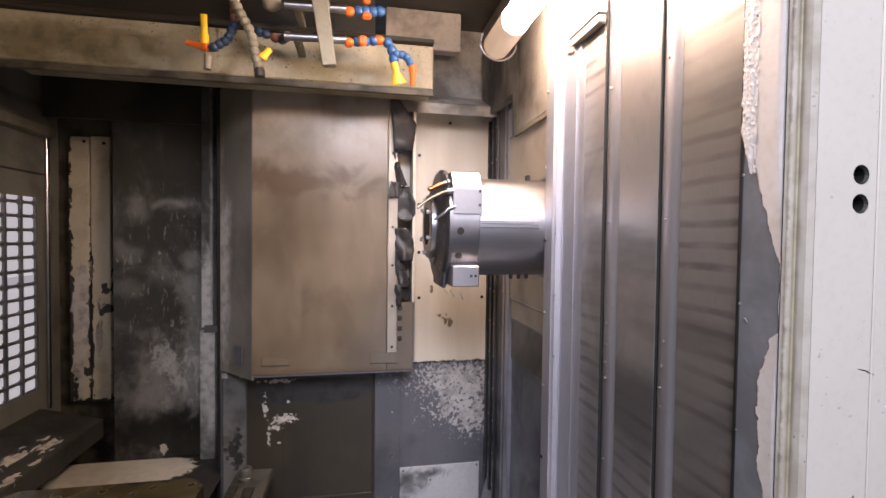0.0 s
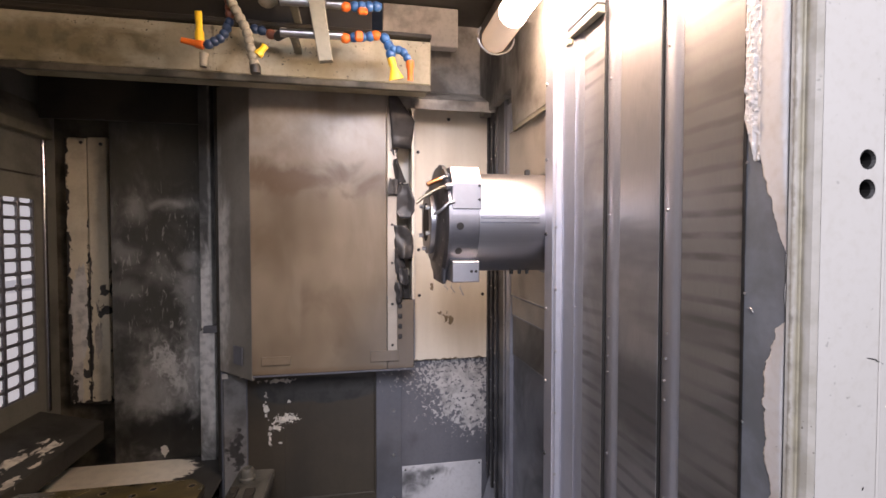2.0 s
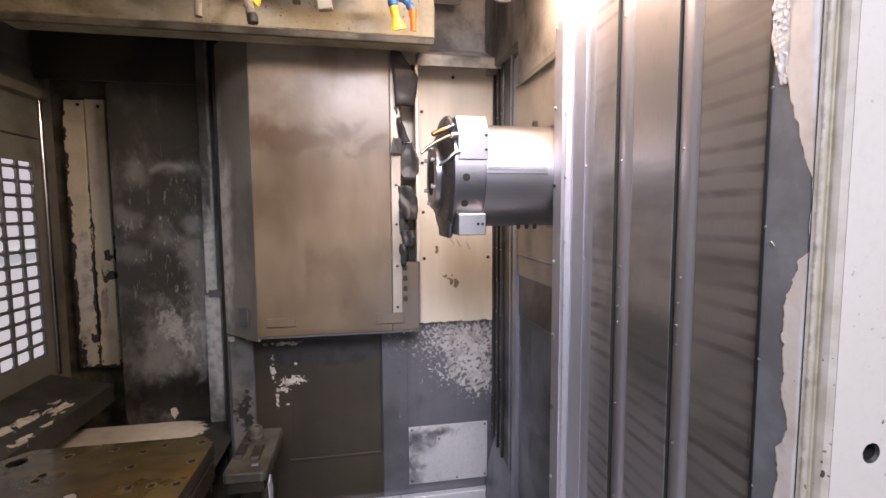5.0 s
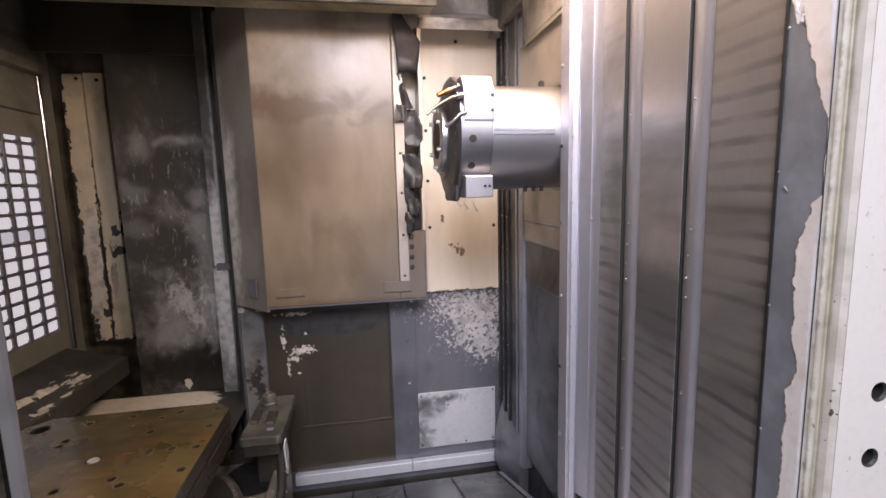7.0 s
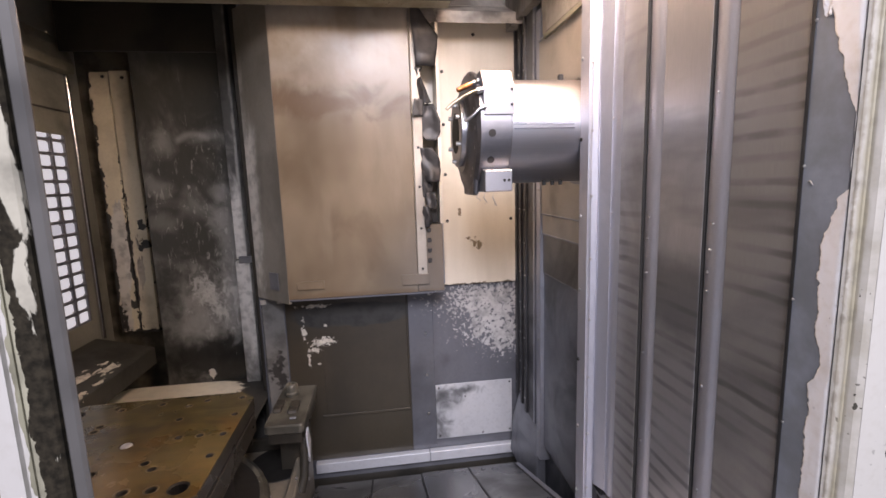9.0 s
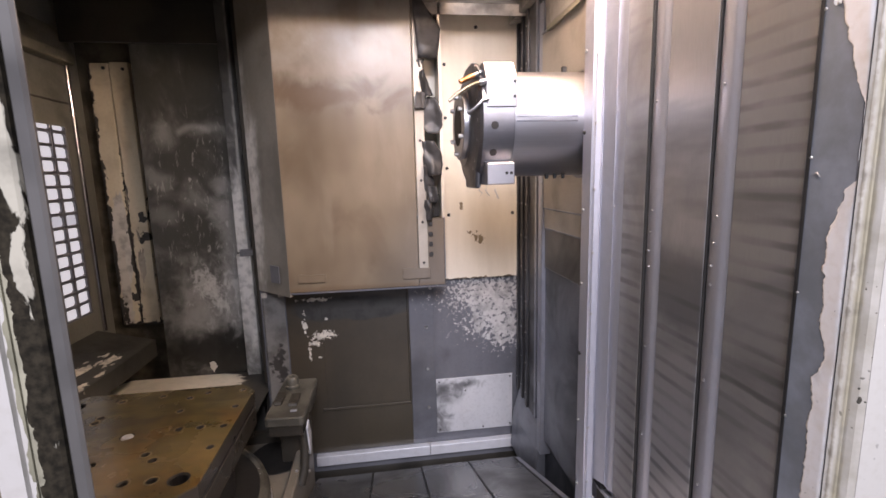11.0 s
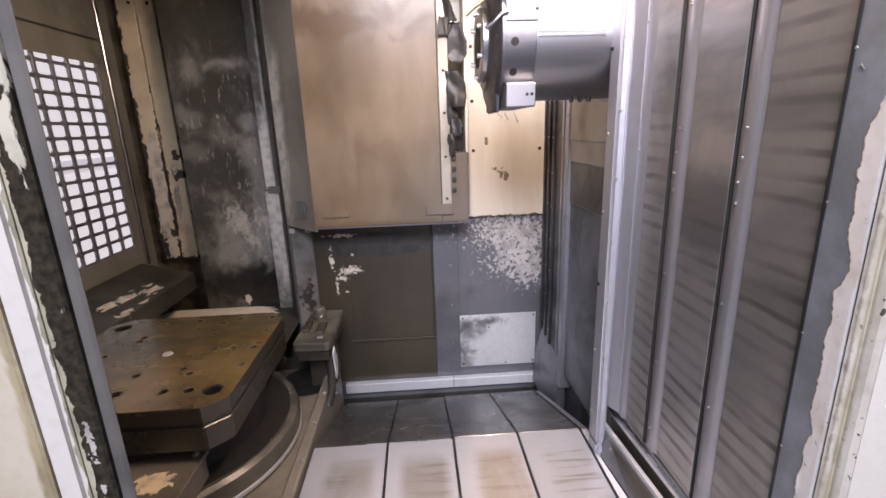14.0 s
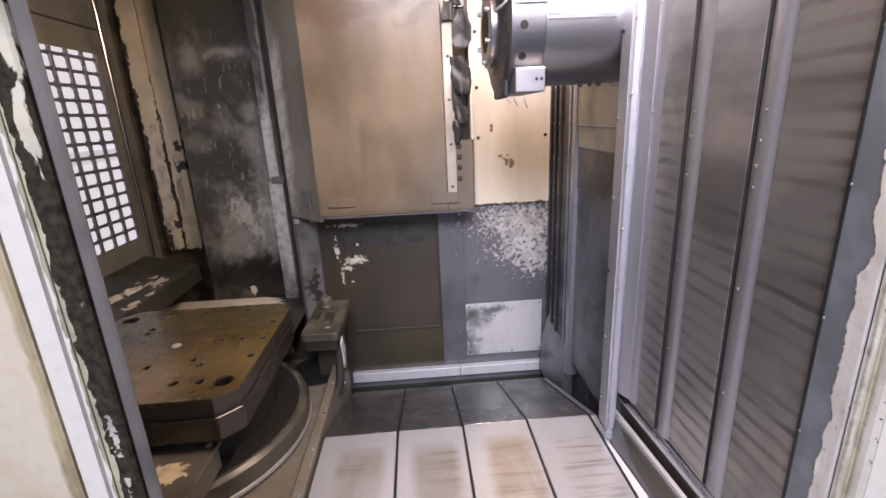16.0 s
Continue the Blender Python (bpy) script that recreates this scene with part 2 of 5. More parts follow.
def tanned_paint():
    """Grey paint tanned by oil mist: broad brown clouds, faint wipes, a few specks, and glare painted as pale haze near
    the top.
    """
    n = Nodes("tanned_grey_paint")
    cloud = n.ramp(n.noise(3.2, (1, 1, 0.7), detail=3, warp=0.0), 0.25, 0.75)
    n.bsdf.inputs["Specular IOR Level"].default_value = 0.35
    col = n.mix(cloud, (0.24, 0.194, 0.14), (0.11, 0.082, 0.053))
    col = n.mix(n.ramp(n.noise(7, (1, 1, 0.6), detail=6, warp=0.5, shift=4.4), 0.5, 0.72, 0.0, 0.4), col, (0.105, 0.074, 0.046))
    col = n.mix(n.ramp(n.noise(5, (1.6, 1, 0.35), detail=5, warp=0.3, shift=8.8), 0.52, 0.74, 0.0, 0.35), col, (0.29, 0.25, 0.2))
    stain = n.blob((-0.52, 1.545, 1.47), (0.16, 0.3, 0.03), 0.55, 7, 0.9, warp=0.0, shift=1, stretch=(1, 1, 0.6))
    stain2 = n.blob((-0.3, 1.545, 1.47), (0.1, 0.3, 0.06), 0.5, 8, 0.9, warp=0.0, shift=5, stretch=(1, 1, 0.5))
    for mask in (stain, stain2):
        col = n.mix(n.math("MULTIPLY", mask, 0.75), col, (0.145, 0.098, 0.057))
    # pale runs and haze towards the top paint in glare on the sheet
    run = n.math("MULTIPLY", n.ramp(n.noise(8, (1, 1, 0.16), detail=3, shift=3.1), 0.46, 0.72), n.ramp(n.along(2), 1.42, 1.62))
    col = n.mix(n.math("MULTIPLY", run, 0.5), col, (0.4, 0.365, 0.31))
    haze = n.math("MULTIPLY", n.ramp(n.along(2), 1.3, 1.62), n.ramp(n.noise(4, (1, 1, 0.8), detail=5, warp=0.4, shift=5.5), 0.3, 0.62, 0.3, 1.0))
    col = n.mix(n.math("MULTIPLY", haze, 0.85), col, (0.44, 0.41, 0.365))
    col = n.mix(n.math("MULTIPLY", n.blob((-0.5, 1.545, 1.4), (0.2, 0.3, 0.04), 0.9, 9, 0.6, shift=9), 0.85), col, (0.105, 0.07, 0.042))
    # greyer lower right: a mild reflection painted into the colour
    grey = n.math("MULTIPLY", n.math("MULTIPLY", n.field(0, -0.28, 0.1, 0.12), n.field(2, 0.5, 0.95, 0.16)), 0.6)
    col = n.mix(grey, col, (0.2, 0.178, 0.16))
    fine = n.noise(70, (1, 1, 0.5), detail=4, shift=1.7)
    col = n.mix(n.ramp(fine, 0.45, 0.75, 0.0, 0.12), col, (0.16, 0.12, 0.08))
    foot = n.math("MULTIPLY", n.blob((-0.45, 1.545, 0.757), (0.4, 0.3, 0.014), 0.4, 12, 0.5, shift=2), 0.6)
    col = n.mix(foot, col, (0.13, 0.09, 0.055))
    return n.done(col, 0.28, 0.0, fine, 0.12, 0.0006)


CABINET = tanned_paint()
WHITE = paint("off_white_paint", (0.475, 0.455, 0.415), (0.38, 0.352, 0.295), 0.42, (0.62, 0.92), streak=0.12, specks=0.35)
GRIMY = paint("grimy_white_paint", (0.5, 0.475, 0.425), (0.35, 0.325, 0.27), 0.5, (0.4, 0.72), 22.0, streak=0.15, specks=1.0, bare=(0.46, 0.42, 0.33), peel_edge=1.1, peel=[
    # first patch: olive grime line that also paints the shade in the fold
    ((0.1522, 0.4204, 1.0), (0.0034, 0.0034, 9.0), 0.9, 30, 0.0, (1, 1, 0.5), (0.31, 0.28, 0.2)), ((0.1474, 0.4262, 1.0), (0.0014, 0.0014, 9.0), 1.3, 90, 4.0, (1, 1, 0.8), (0.28, 0.25, 0.2))])
DOORSKIN = paint("tan_stained_door_paint", (0.36, 0.325, 0.26), (0.25, 0.215, 0.15), 0.5, (0.45, 0.75), 8.0, streak=0.3, bare=(0.24, 0.2, 0.12), peel_edge=0.6, peel=[((-0.6185, 0.33, 1.0), (0.0042, 0.3, 9.0), 1.0, 40, 3.0, (1, 1, 0.5))])
FOLD = paint("chipped_white_fold", (0.4, 0.385, 0.36), (0.3, 0.275, 0.23), 0.4, (0.6, 0.9), 9.0, streak=0.1, peel=[
    ((-0.6148, 0.33, 1.0), (0.0018, 0.3, 9.0), 0.9, 60, 3.0), ((-0.5915, 0.33, 1.0), (0.002, 0.3, 9.0), 1.5, 60, 5.0, (1, 1, 0.7), (0.2, 0.19, 0.135))], bare=(0.16, 0.12, 0.08))
GREY = paint("dark_grey_paint", (0.135, 0.138, 0.156), (0.075, 0.076, 0.084), 0.32, peel_edge=0.12, bare=(0.66, 0.63, 0.56), peel=[
    ((0.05, 1.687, 0.685), (0.12, 0.3, 0.05), 2.1, 80, 0.0, (1, 1, 1), (0.5, 0.49, 0.48)), ((0.075, 1.687, 0.6), (0.085, 0.3, 0.06), 2.3, 65, 8.0, (1, 1, 1), (0.5, 0.49, 0.48)), ((0.11, 1.687, 0.53), (0.06, 0.3, 0.05), 1.9, 60, 10.0, (1, 1, 1), (0.5, 0.49, 0.48)),
    ])
BROWNED = paint("browned_grey_paint", (0.07, 0.058, 0.041), (0.039, 0.033, 0.025), 0.3, (0.3, 0.8), 3.0, peel_edge=0.1, bare=(0.7, 0.66, 0.57), peel=[
    # the dark patch paints the shade under the tool changer cover
    ((-0.44, 1.684, 0.655), (0.22, 0.3, 0.05), 0.35, 5, 0.0, (1, 1, 1), (0.04, 0.039, 0.036)),
    ((-0.605, 1.684, 0.553), (0.02, 0.3, 0.012), 1.5, 105, 1.0), ((-0.568, 1.684, 0.558), (0.02, 0.3, 0.014), 1.3, 100, 9.0), ((-0.615, 1.684, 0.525), (0.013, 0.3, 0.01), 1.5, 110, 5.0), ((-0.64, 1.684, 0.5), (0.005, 0.3, 0.03), 1.6, 75, 3.0),
    ((-0.65, 1.684, 0.6), (0.007, 0.3, 0.03), 1.6, 75, 6.0), ((-0.605, 1.684, 0.695), (0.045, 0.3, 0.005), 1.5, 70, 2.0), ((-0.57, 1.684, 0.62), (0.006, 0.3, 0.004), 1.0, 70, 8.0), ((-0.6, 1.684, 0.47), (0.006, 0.3, 0.004), 1.0, 70, 4.0)])
WINWALL = paint("olive_grey_side_paint", (0.215, 0.213, 0.178), (0.112, 0.11, 0.09), 0.4)


def smeared_sheet():
    """Black oily sheet, wiped into hazy swirls, with a scoured pale field low down and a tarry foot."""
    n = Nodes("smeared_black_sheet")
    n.bsdf.inputs["Specular IOR Level"].default_value = 0.45
    haze = n.ramp(n.noise(5, (1, 1, 0.7), detail=6, warp=1.2), 0.44, 0.74)
    # the haze thins upwards, painting in the shade below the beam
    col = n.mix(n.math("MULTIPLY", haze, n.ramp(n.along(2), 1.55, 1.25, 0.3, 1.0)), (0.05, 0.051, 0.045), (0.19, 0.19, 0.178))
    fine = n.noise(60, (1, 1, 0.35), detail=5, shift=2.0)
    col = n.mix(n.ramp(fine, 0.45, 0.75, 0.0, 0.5), col, (0.04, 0.04, 0.036))
    pale = (0.4, 0.4, 0.385)
    for centre, r, wide, strong, shift in (((-1.03, 1.87, 1.255), 0.085, 0.02, 0.42, 1.0), ((-0.975, 1.87, 1.29), 0.05, 0.03, 0.22, 4.0), ((-1.15, 1.87, 1.0), 0.09, 0.03, 0.13, 7.0), ((-1.02, 1.87, 0.95), 0.12, 0.03, 0.12, 9.0)):
        col = n.mix(n.math("MULTIPLY", n.ring(centre, r, wide, 11, shift), strong), col, pale)
    for centre, radii, strong, grain, shift in (((-1.143, 1.87, 1.31), (0.035, 0.3, 0.05), 0.42, 13, 0.0), ((-1.175, 1.87, 1.15), (0.045, 0.3, 0.035), 0.36, 13, 2.0), ((-1.19, 1.87, 1.015), (0.045, 0.3, 0.03), 0.25, 14, 3.0),
                                                ((-0.968, 1.87, 1.02), (0.03, 0.3, 0.055), 0.5, 26, 5.0), ((-0.955, 1.87, 1.12), (0.03, 0.3, 0.03), 0.4, 22, 6.0), ((-1.03, 1.87, 0.65), (0.13, 0.3, 0.13), 0.34, 22, 8.0),
                                                ((-0.955, 1.87, 0.68), (0.035, 0.3, 0.16), 0.42, 30, 11.0), ((-1.1, 1.87, 0.6), (0.11, 0.3, 0.05), 0.3, 30, 12.0), ((-0.94, 1.87, 0.9), (0.03, 0.3, 0.2), 0.35, 20, 13.0)):
        col = n.mix(n.math("MULTIPLY", n.blob(centre, radii, 0.7, grain, 0.8, shift=shift), strong), col, pale)
    for centre, radii, shift in (((-1.055, 1.87, 0.752), (0.034, 0.3, 0.036), 1.0), ((-1.025, 1.87, 0.70), (0.03, 0.3, 0.03), 3.0), ((-1.0, 1.87, 0.655), (0.028, 0.3, 0.02), 4.0)):
        col = n.mix(n.math("MULTIPLY", n.blob(centre, radii, 1.3, 75, 0.6, shift=shift), 0.6), col, (0.5, 0.5, 0.48))
    scuff = n.math("MULTIPLY", n.blob((-1.0, 1.87, 0.69), (0.1, 0.3, 0.12), 0.7, 9, 0.6, shift=21), n.ramp(n.noise(26, (1.3, 1, 0.7), detail=6, warp=1.0, shift=17), 0.46, 0.66))
    col = n.mix(n.math("MULTIPLY", scuff, 0.75), col, (0.52, 0.52, 0.5))
    scuff2 = n.math("MULTIPLY", n.blob((-1.0, 1.87, 1.06), (0.2, 0.3, 0.28), 0.5, 8, 0.6, shift=25), n.ramp(n.noise(36, (1.6, 1, 0.5), detail=6, warp=1.4, shift=27), 0.57, 0.68))
    col = n.mix(n.math("MULTIPLY", scuff2, 0.6), col, (0.42, 0.42, 0.4))
    tar = n.blob((-1.0, 1.87, 0.44), (0.2, 0.3, 0.09), 0.5, 14, 0.35, shift=4)
    col = n.mix(n.math("MULTIPLY", tar, 0.9), col, (0.013, 0.013, 0.012))
    scratch = n.math("MULTIPLY", n.ramp(n.noise(22, (2.6, 1, 0.5), detail=2, warp=1.5, shift=14), 0.7, 0.76), n.ramp(n.noise(4, shift=3), 0.45, 0.6, 0.0, 0.6))
    col = n.mix(scratch, col, (0.3, 0.3, 0.28))
    col = n.mix(n.blob((-1.052, 1.87, 0.392), (0.014, 0.3, 0.02), 0.7, 50, 0.06, shift=6), col, (0.62, 0.59, 0.52))
    return n.done(col, n.mixf(haze, 0.32, 0.5), 0.0, fine, 0.2, 0.001)


CURTAIN = smeared_sheet()
OLDCREAM = paint("flaking_cream_paint", (0.68, 0.615, 0.46), (0.42, 0.36, 0.25), 0.5, (0.45, 0.75), 8.0, bare=(0.045, 0.042, 0.036), peel=[
    ((-1.376, 1.955, 0.93), (0.03, 0.3, 0.17), 0.5, 22, 9.0, (1.5, 1, 0.2), (0.62, 0.6, 0.55)), ((-1.385, 1.955, 0.72), (0.018, 0.3, 0.2), 0.6, 26, 2.0, (1.5, 1, 0.2), (0.6, 0.57, 0.51)), ((-1.312, 1.955, 0.82), (0.012, 0.3, 0.1), 0.9, 26, 6.0, (1.4, 1, 0.3), (0.4, 0.36, 0.3)),
    ((-1.418, 1.955, 0.9), (0.013, 0.3, 0.85), 1.2, 34, 0.0, (1, 1, 0.6)), ((-1.34, 1.955, 0.8), (0.009, 0.3, 0.3), 1.4, 34, 3.0, (1, 1, 0.6)), ((-1.262, 1.955, 0.8), (0.006, 0.3, 0.5), 1.2, 34, 4.0, (1, 1, 0.6)),
    ((-1.29, 1.955, 1.0), (0.016, 0.3, 0.022), 0.8, 40, 5.0), ((-1.352, 1.955, 0.68), (0.015, 0.3, 0.018), 0.9, 36, 7.0), ((-1.29, 1.955, 0.92), (0.02, 0.3, 0.02), 1.2, 40, 1.0), ((-1.395, 1.955, 0.6), (0.014, 0.3, 0.05), 1.2, 36, 7.0), ((-1.36, 1.955, 0.558), (0.2, 0.3, 0.02), 1.0, 30, 8.0)])
LEDGE = paint("dark_flaked_sheet", (0.055, 0.054, 0.046), (0.025, 0.024, 0.02), 0.4, bare=(0.74, 0.7, 0.6), peel=[
    ((-1.305, 1.64, 0.53), (0.02, 0.045, 0.3), 1.5, 40, 0.0, (1.6, 0.6, 1)), ((-1.332, 1.555, 0.54), (0.013, 0.05, 0.3), 1.9, 38, 3.0, (1.6, 0.6, 1)), ((-1.345, 1.47, 0.54), (0.012, 0.035, 0.3), 1.9, 40, 5.0, (1.6, 0.6, 1)),
    ((-1.275, 1.43, 0.52), (0.01, 0.03, 0.3), 1.2, 40, 7.0), ((-1.275, 1.535, 0.52), (0.006, 0.025, 0.3), 1.2, 40, 9.0)])
SHELFM = paint("tarry_shelf_sheet", (0.05, 0.048, 0.042), (0.018, 0.017, 0.015), 0.4, bare=(0.84, 0.79, 0.66), mottle=0.9, peel_edge=0.03, peel=[((-1.17, 1.78, 0.36), (0.25, 0.13, 0.2), 0.12, 24, 1.0, (1, 1.6, 1))])
CORNER = paint("scraped_corner_paint", (0.11, 0.108, 0.1), (0.045, 0.043, 0.04), 0.45, (0.4, 0.7), 9.0, peel_edge=0.7, bare=(0.72, 0.7, 0.66), peel=[
    # scraped patches; the third, narrow one draws a highlight along the post's edge
    ((-0.885, 1.845, 0.99), (0.08, 0.3, 0.2), 0.7, 18, 0.0, (1, 1, 0.5)), ((-0.885, 1.845, 0.7), (0.09, 0.3, 0.26), 0.6, 20, 3.0, (1, 1, 0.5)), ((-0.874, 1.845, 1.3), (0.006, 0.3, 0.4), 0.7, 30, 6.0, (1, 1, 0.3), (0.4, 0.39, 0.36))])
JAMB = paint("scraped_jamb_paint", (0.2, 0.198, 0.19), (0.1, 0.097, 0.09), 0.42, (0.42, 0.7), 14.0, bare=(0.035, 0.033, 0.03), peel_edge=0.3, peel=[((-0.742, 1.685, 0.50), (0.012, 0.3, 0.03), 1.0, 45, 0.0), ((-0.76, 1.685, 0.45), (0.02, 0.3, 0.03), 1.0, 45, 2.0), ((-0.735, 1.685, 0.42), (0.016, 0.3, 0.03), 1.0, 45, 4.0)])
HEADM = paint("sooty_header_sheet", (0.29, 0.272, 0.243), (0.11, 0.1, 0.086), 0.42, (0.46, 0.72), 5.0, peel_edge=0.8, bare=(0.1, 0.09, 0.08), peel=[
    ((0.128, 1.5, 1.78), (0.3, 0.12, 0.1), 0.9, 9, 0.0, (1, 2.5, 0.7)), ((0.128, 1.27, 1.86), (0.3, 0.05, 0.12), 0.8, 10, 3.0, (1, 2.5, 0.7))])

CHANNEL = paint("blue_grey_channel_steel", (0.2, 0.225, 0.265), (0.12, 0.135, 0.15), 0.42, (0.35, 0.7), 11.0, streak=0.4)
OLDPAINT = paint("flaking_white_paint", (0.64, 0.632, 0.625), (0.46, 0.41, 0.34), 0.42, (0.5, 0.85), 12.0, streak=0.15, specks=0.7)
DOORBAND = paint("blackened_door_edge", (0.03, 0.025, 0.017), (0.009, 0.008, 0.006), 0.95, (0.3, 0.7), 150.0, sheen=0.1, bare=(0.3, 0.29, 0.265), peel=[
    ((-0.5905, 0.335, 0.9), (0.0035, 0.3, 3.0), 1.5, 60, 4.0, (1, 1, 0.7), (0.27, 0.255, 0.19)), ((-0.5805, 0.335, 0.845), (0.0028, 0.3, 0.018), 1.0, 190, 2.0), ((-0.5795, 0.335, 0.80), (0.0018, 0.3, 0.005), 1.0, 200, 6.0),
    ((-0.58, 0.335, 0.755), (0.0026, 0.3, 0.03), 1.0, 190, 8.0), ((-0.578, 0.335, 0.65), (0.0025, 0.3, 0.02), 1.0, 190, 9.0),
    ((-0.5775, 0.335, 1.3), (0.006, 0.3, 0.24), 0.7, 60, 11.0, (1, 1, 0.4), (0.34, 0.32, 0.26))])
PANEL = steel("stainless_panel", (0.392, 0.383, 0.375), (0.225, 0.224, 0.226), 0.3, (1, 60, 1), bands=0.74, metal=0.74)
PLAINPANEL = steel("stainless_panel_wiped_low", (0.48, 0.477, 0.486), (0.29, 0.293, 0.303), 0.28, (1, 60, 1), bands=0.8, metal=0.76, bands_below=1.0)
FARPANEL = steel("oily_dark_steel", (0.3, 0.312, 0.345), (0.135, 0.142, 0.158), 0.36, metal=0.7)
STRIP = plain("dull_grey_strip", (0.105, 0.1, 0.095), 0.5, 0.3, 0.55, 9)
FARDARK = steel("dark_oily_cover_steel", (0.13, 0.131, 0.138), (0.05, 0.05, 0.053), 0.34, metal=0.7)
LIP = steel("dull_lip_steel", (0.47, 0.485, 0.54), (0.35, 0.362, 0.405), 0.42, (1, 60, 1), metal=0.85)
TRACKM = steel("worn_track_steel", (0.78, 0.78, 0.81), (0.5, 0.5, 0.53), 0.35, (60, 1, 1), metal=0.6)
POSTM = steel("light_post_steel", (0.54, 0.553, 0.615), (0.43, 0.44, 0.49), 0.48, (1, 60, 1), metal=0.85)
SLAT = steel("tan_cover_plate", (0.5, 0.455, 0.39), (0.33, 0.295, 0.25), 0.42, metal=0.4)
LOWSLAT = steel("oily_tan_cover_plate", (0.23, 0.218, 0.2), (0.12, 0.113, 0.104), 0.38, metal=0.55)
CHROME = steel("ground_spindle_steel", (0.46, 0.46, 0.485), (0.36, 0.36, 0.38), 0.3, (0.1, 14, 14), 0.1, (0.9, 1.0))
# bright steel of the spindle's drawn highlights and of the window edge trim
POLISH = steel("highlight_and_trim_steel", (0.66, 0.66, 0.69), (0.56, 0.56, 0.59), 0.2, (0.1, 14, 14), 0.04, (0.9, 1.0))
COLLAR = steel("dull_collar_steel", (0.25, 0.25, 0.27), (0.19, 0.19, 0.205), 0.34, (1, 60, 1), 0.05)
LUG = steel("machined_lug_steel", (0.4, 0.4, 0.425), (0.34, 0.34, 0.36), 0.34, (1, 60, 1))
CAPMETAL = steel("dark_nose_steel", (0.3, 0.3, 0.325), (0.14, 0.14, 0.15), 0.34)
PLATE = paint("scuffed_aluminium_plate", (0.7, 0.7, 0.72), (0.4, 0.4, 0.41), 0.4, (0.5, 0.76), 6.5, metal=0.3, streak=0.2, bare=(0.16, 0.16, 0.165), peel_edge=0.9, peel=[
    ((-0.13, 1.683, 0.29), (0.05, 0.3, 0.03), 0.9, 24, 0.0), ((-0.15, 1.683, 0.17), (0.03, 0.3, 0.06), 0.9, 24, 3.0), ((-0.06, 1.683, 0.31), (0.05, 0.3, 0.015), 0.9, 24, 5.0)])
RAILM = paint("white_rail", (0.7, 0.71, 0.75), (0.5, 0.5, 0.51), 0.35, (0.55, 0.85), metal=0.2)
# darker copy of the floor steel: the slope's dim reflection put into its colour
SLOPEM = steel("dimmed_slope_steel", (0.29, 0.292, 0.292), (0.17, 0.172, 0.17), 0.22, (1, 60, 1), metal=0.85)
FLOORM = floor_steel()
CAST = paint("oiled_cast_iron", (0.058, 0.051, 0.041), (0.026, 0.023, 0.018), 0.26, metal=0.3, streak=0.1, specks=0.0)
BASEM = paint("tan_grey_casting", (0.205, 0.183, 0.147), (0.1, 0.088, 0.068), 0.36, (0.42, 0.75), 6.0)
BLOCKM = paint("oily_block_casting", (0.12, 0.114, 0.092), (0.05, 0.047, 0.037), 0.3, (0.4, 0.7), 14.0)
HOLE = plain("hole_black", (0.012, 0.011, 0.01), 0.6)
BOLT = plain("bolt_steel", (0.5, 0.5, 0.5), 0.32, 1.0)
DARKBOLT = plain("black_bolt", (0.04, 0.04, 0.04), 0.4, 0.5)
RUBBER = plain("black_rubber", (0.05, 0.048, 0.048), 0.46, 0.0, 0.5, 25)
HOSEBLACK = plain("glossy_black_hose", (0.05, 0.048, 0.044), 0.2, 0.0, 0.3)
BLUE = plain("blue_plastic", (0.035, 0.13, 0.34), 0.3, 0.0, 0.3)
NAVY = plain("grimy_blue_plastic", (0.025, 0.05, 0.1), 0.4, 0.0, 0.5)
RUSTY = plain("grimy_orange_plastic", (0.32, 0.11, 0.06), 0.45, 0.0, 0.4)
ORANGE = plain("orange_plastic", (0.85, 0.17, 0.02), 0.35, 0.0, 0.15)
YELLOW = plain("yellow_plastic", (0.9, 0.55, 0.03), 0.35, 0.0, 0.15)
HOSE = plain("dirty_beige_hose", (0.3, 0.265, 0.19), 0.55, 0.0, 0.5)
COPPER = plain("copper_nozzle", (0.6, 0.27, 0.12), 0.35, 1.0, 0.4)
BRASS = plain("dull_brass_tube", (0.42, 0.36, 0.26), 0.35, 1.0, 0.3)
LAMP = glow("lamp_tube_glass", (1.0, 0.775, 0.58), 106.0)
LAMPEND = glow("lit_lamp_end", (1.0, 0.68, 0.4), 0.4)

GREYDAY = glow("grey_daylight", (1.0, 0.97, 0.95), 0.24)
DAYLIGHT = glow("bright_daylight", (1.0, 0.975, 0.935), 0.37)


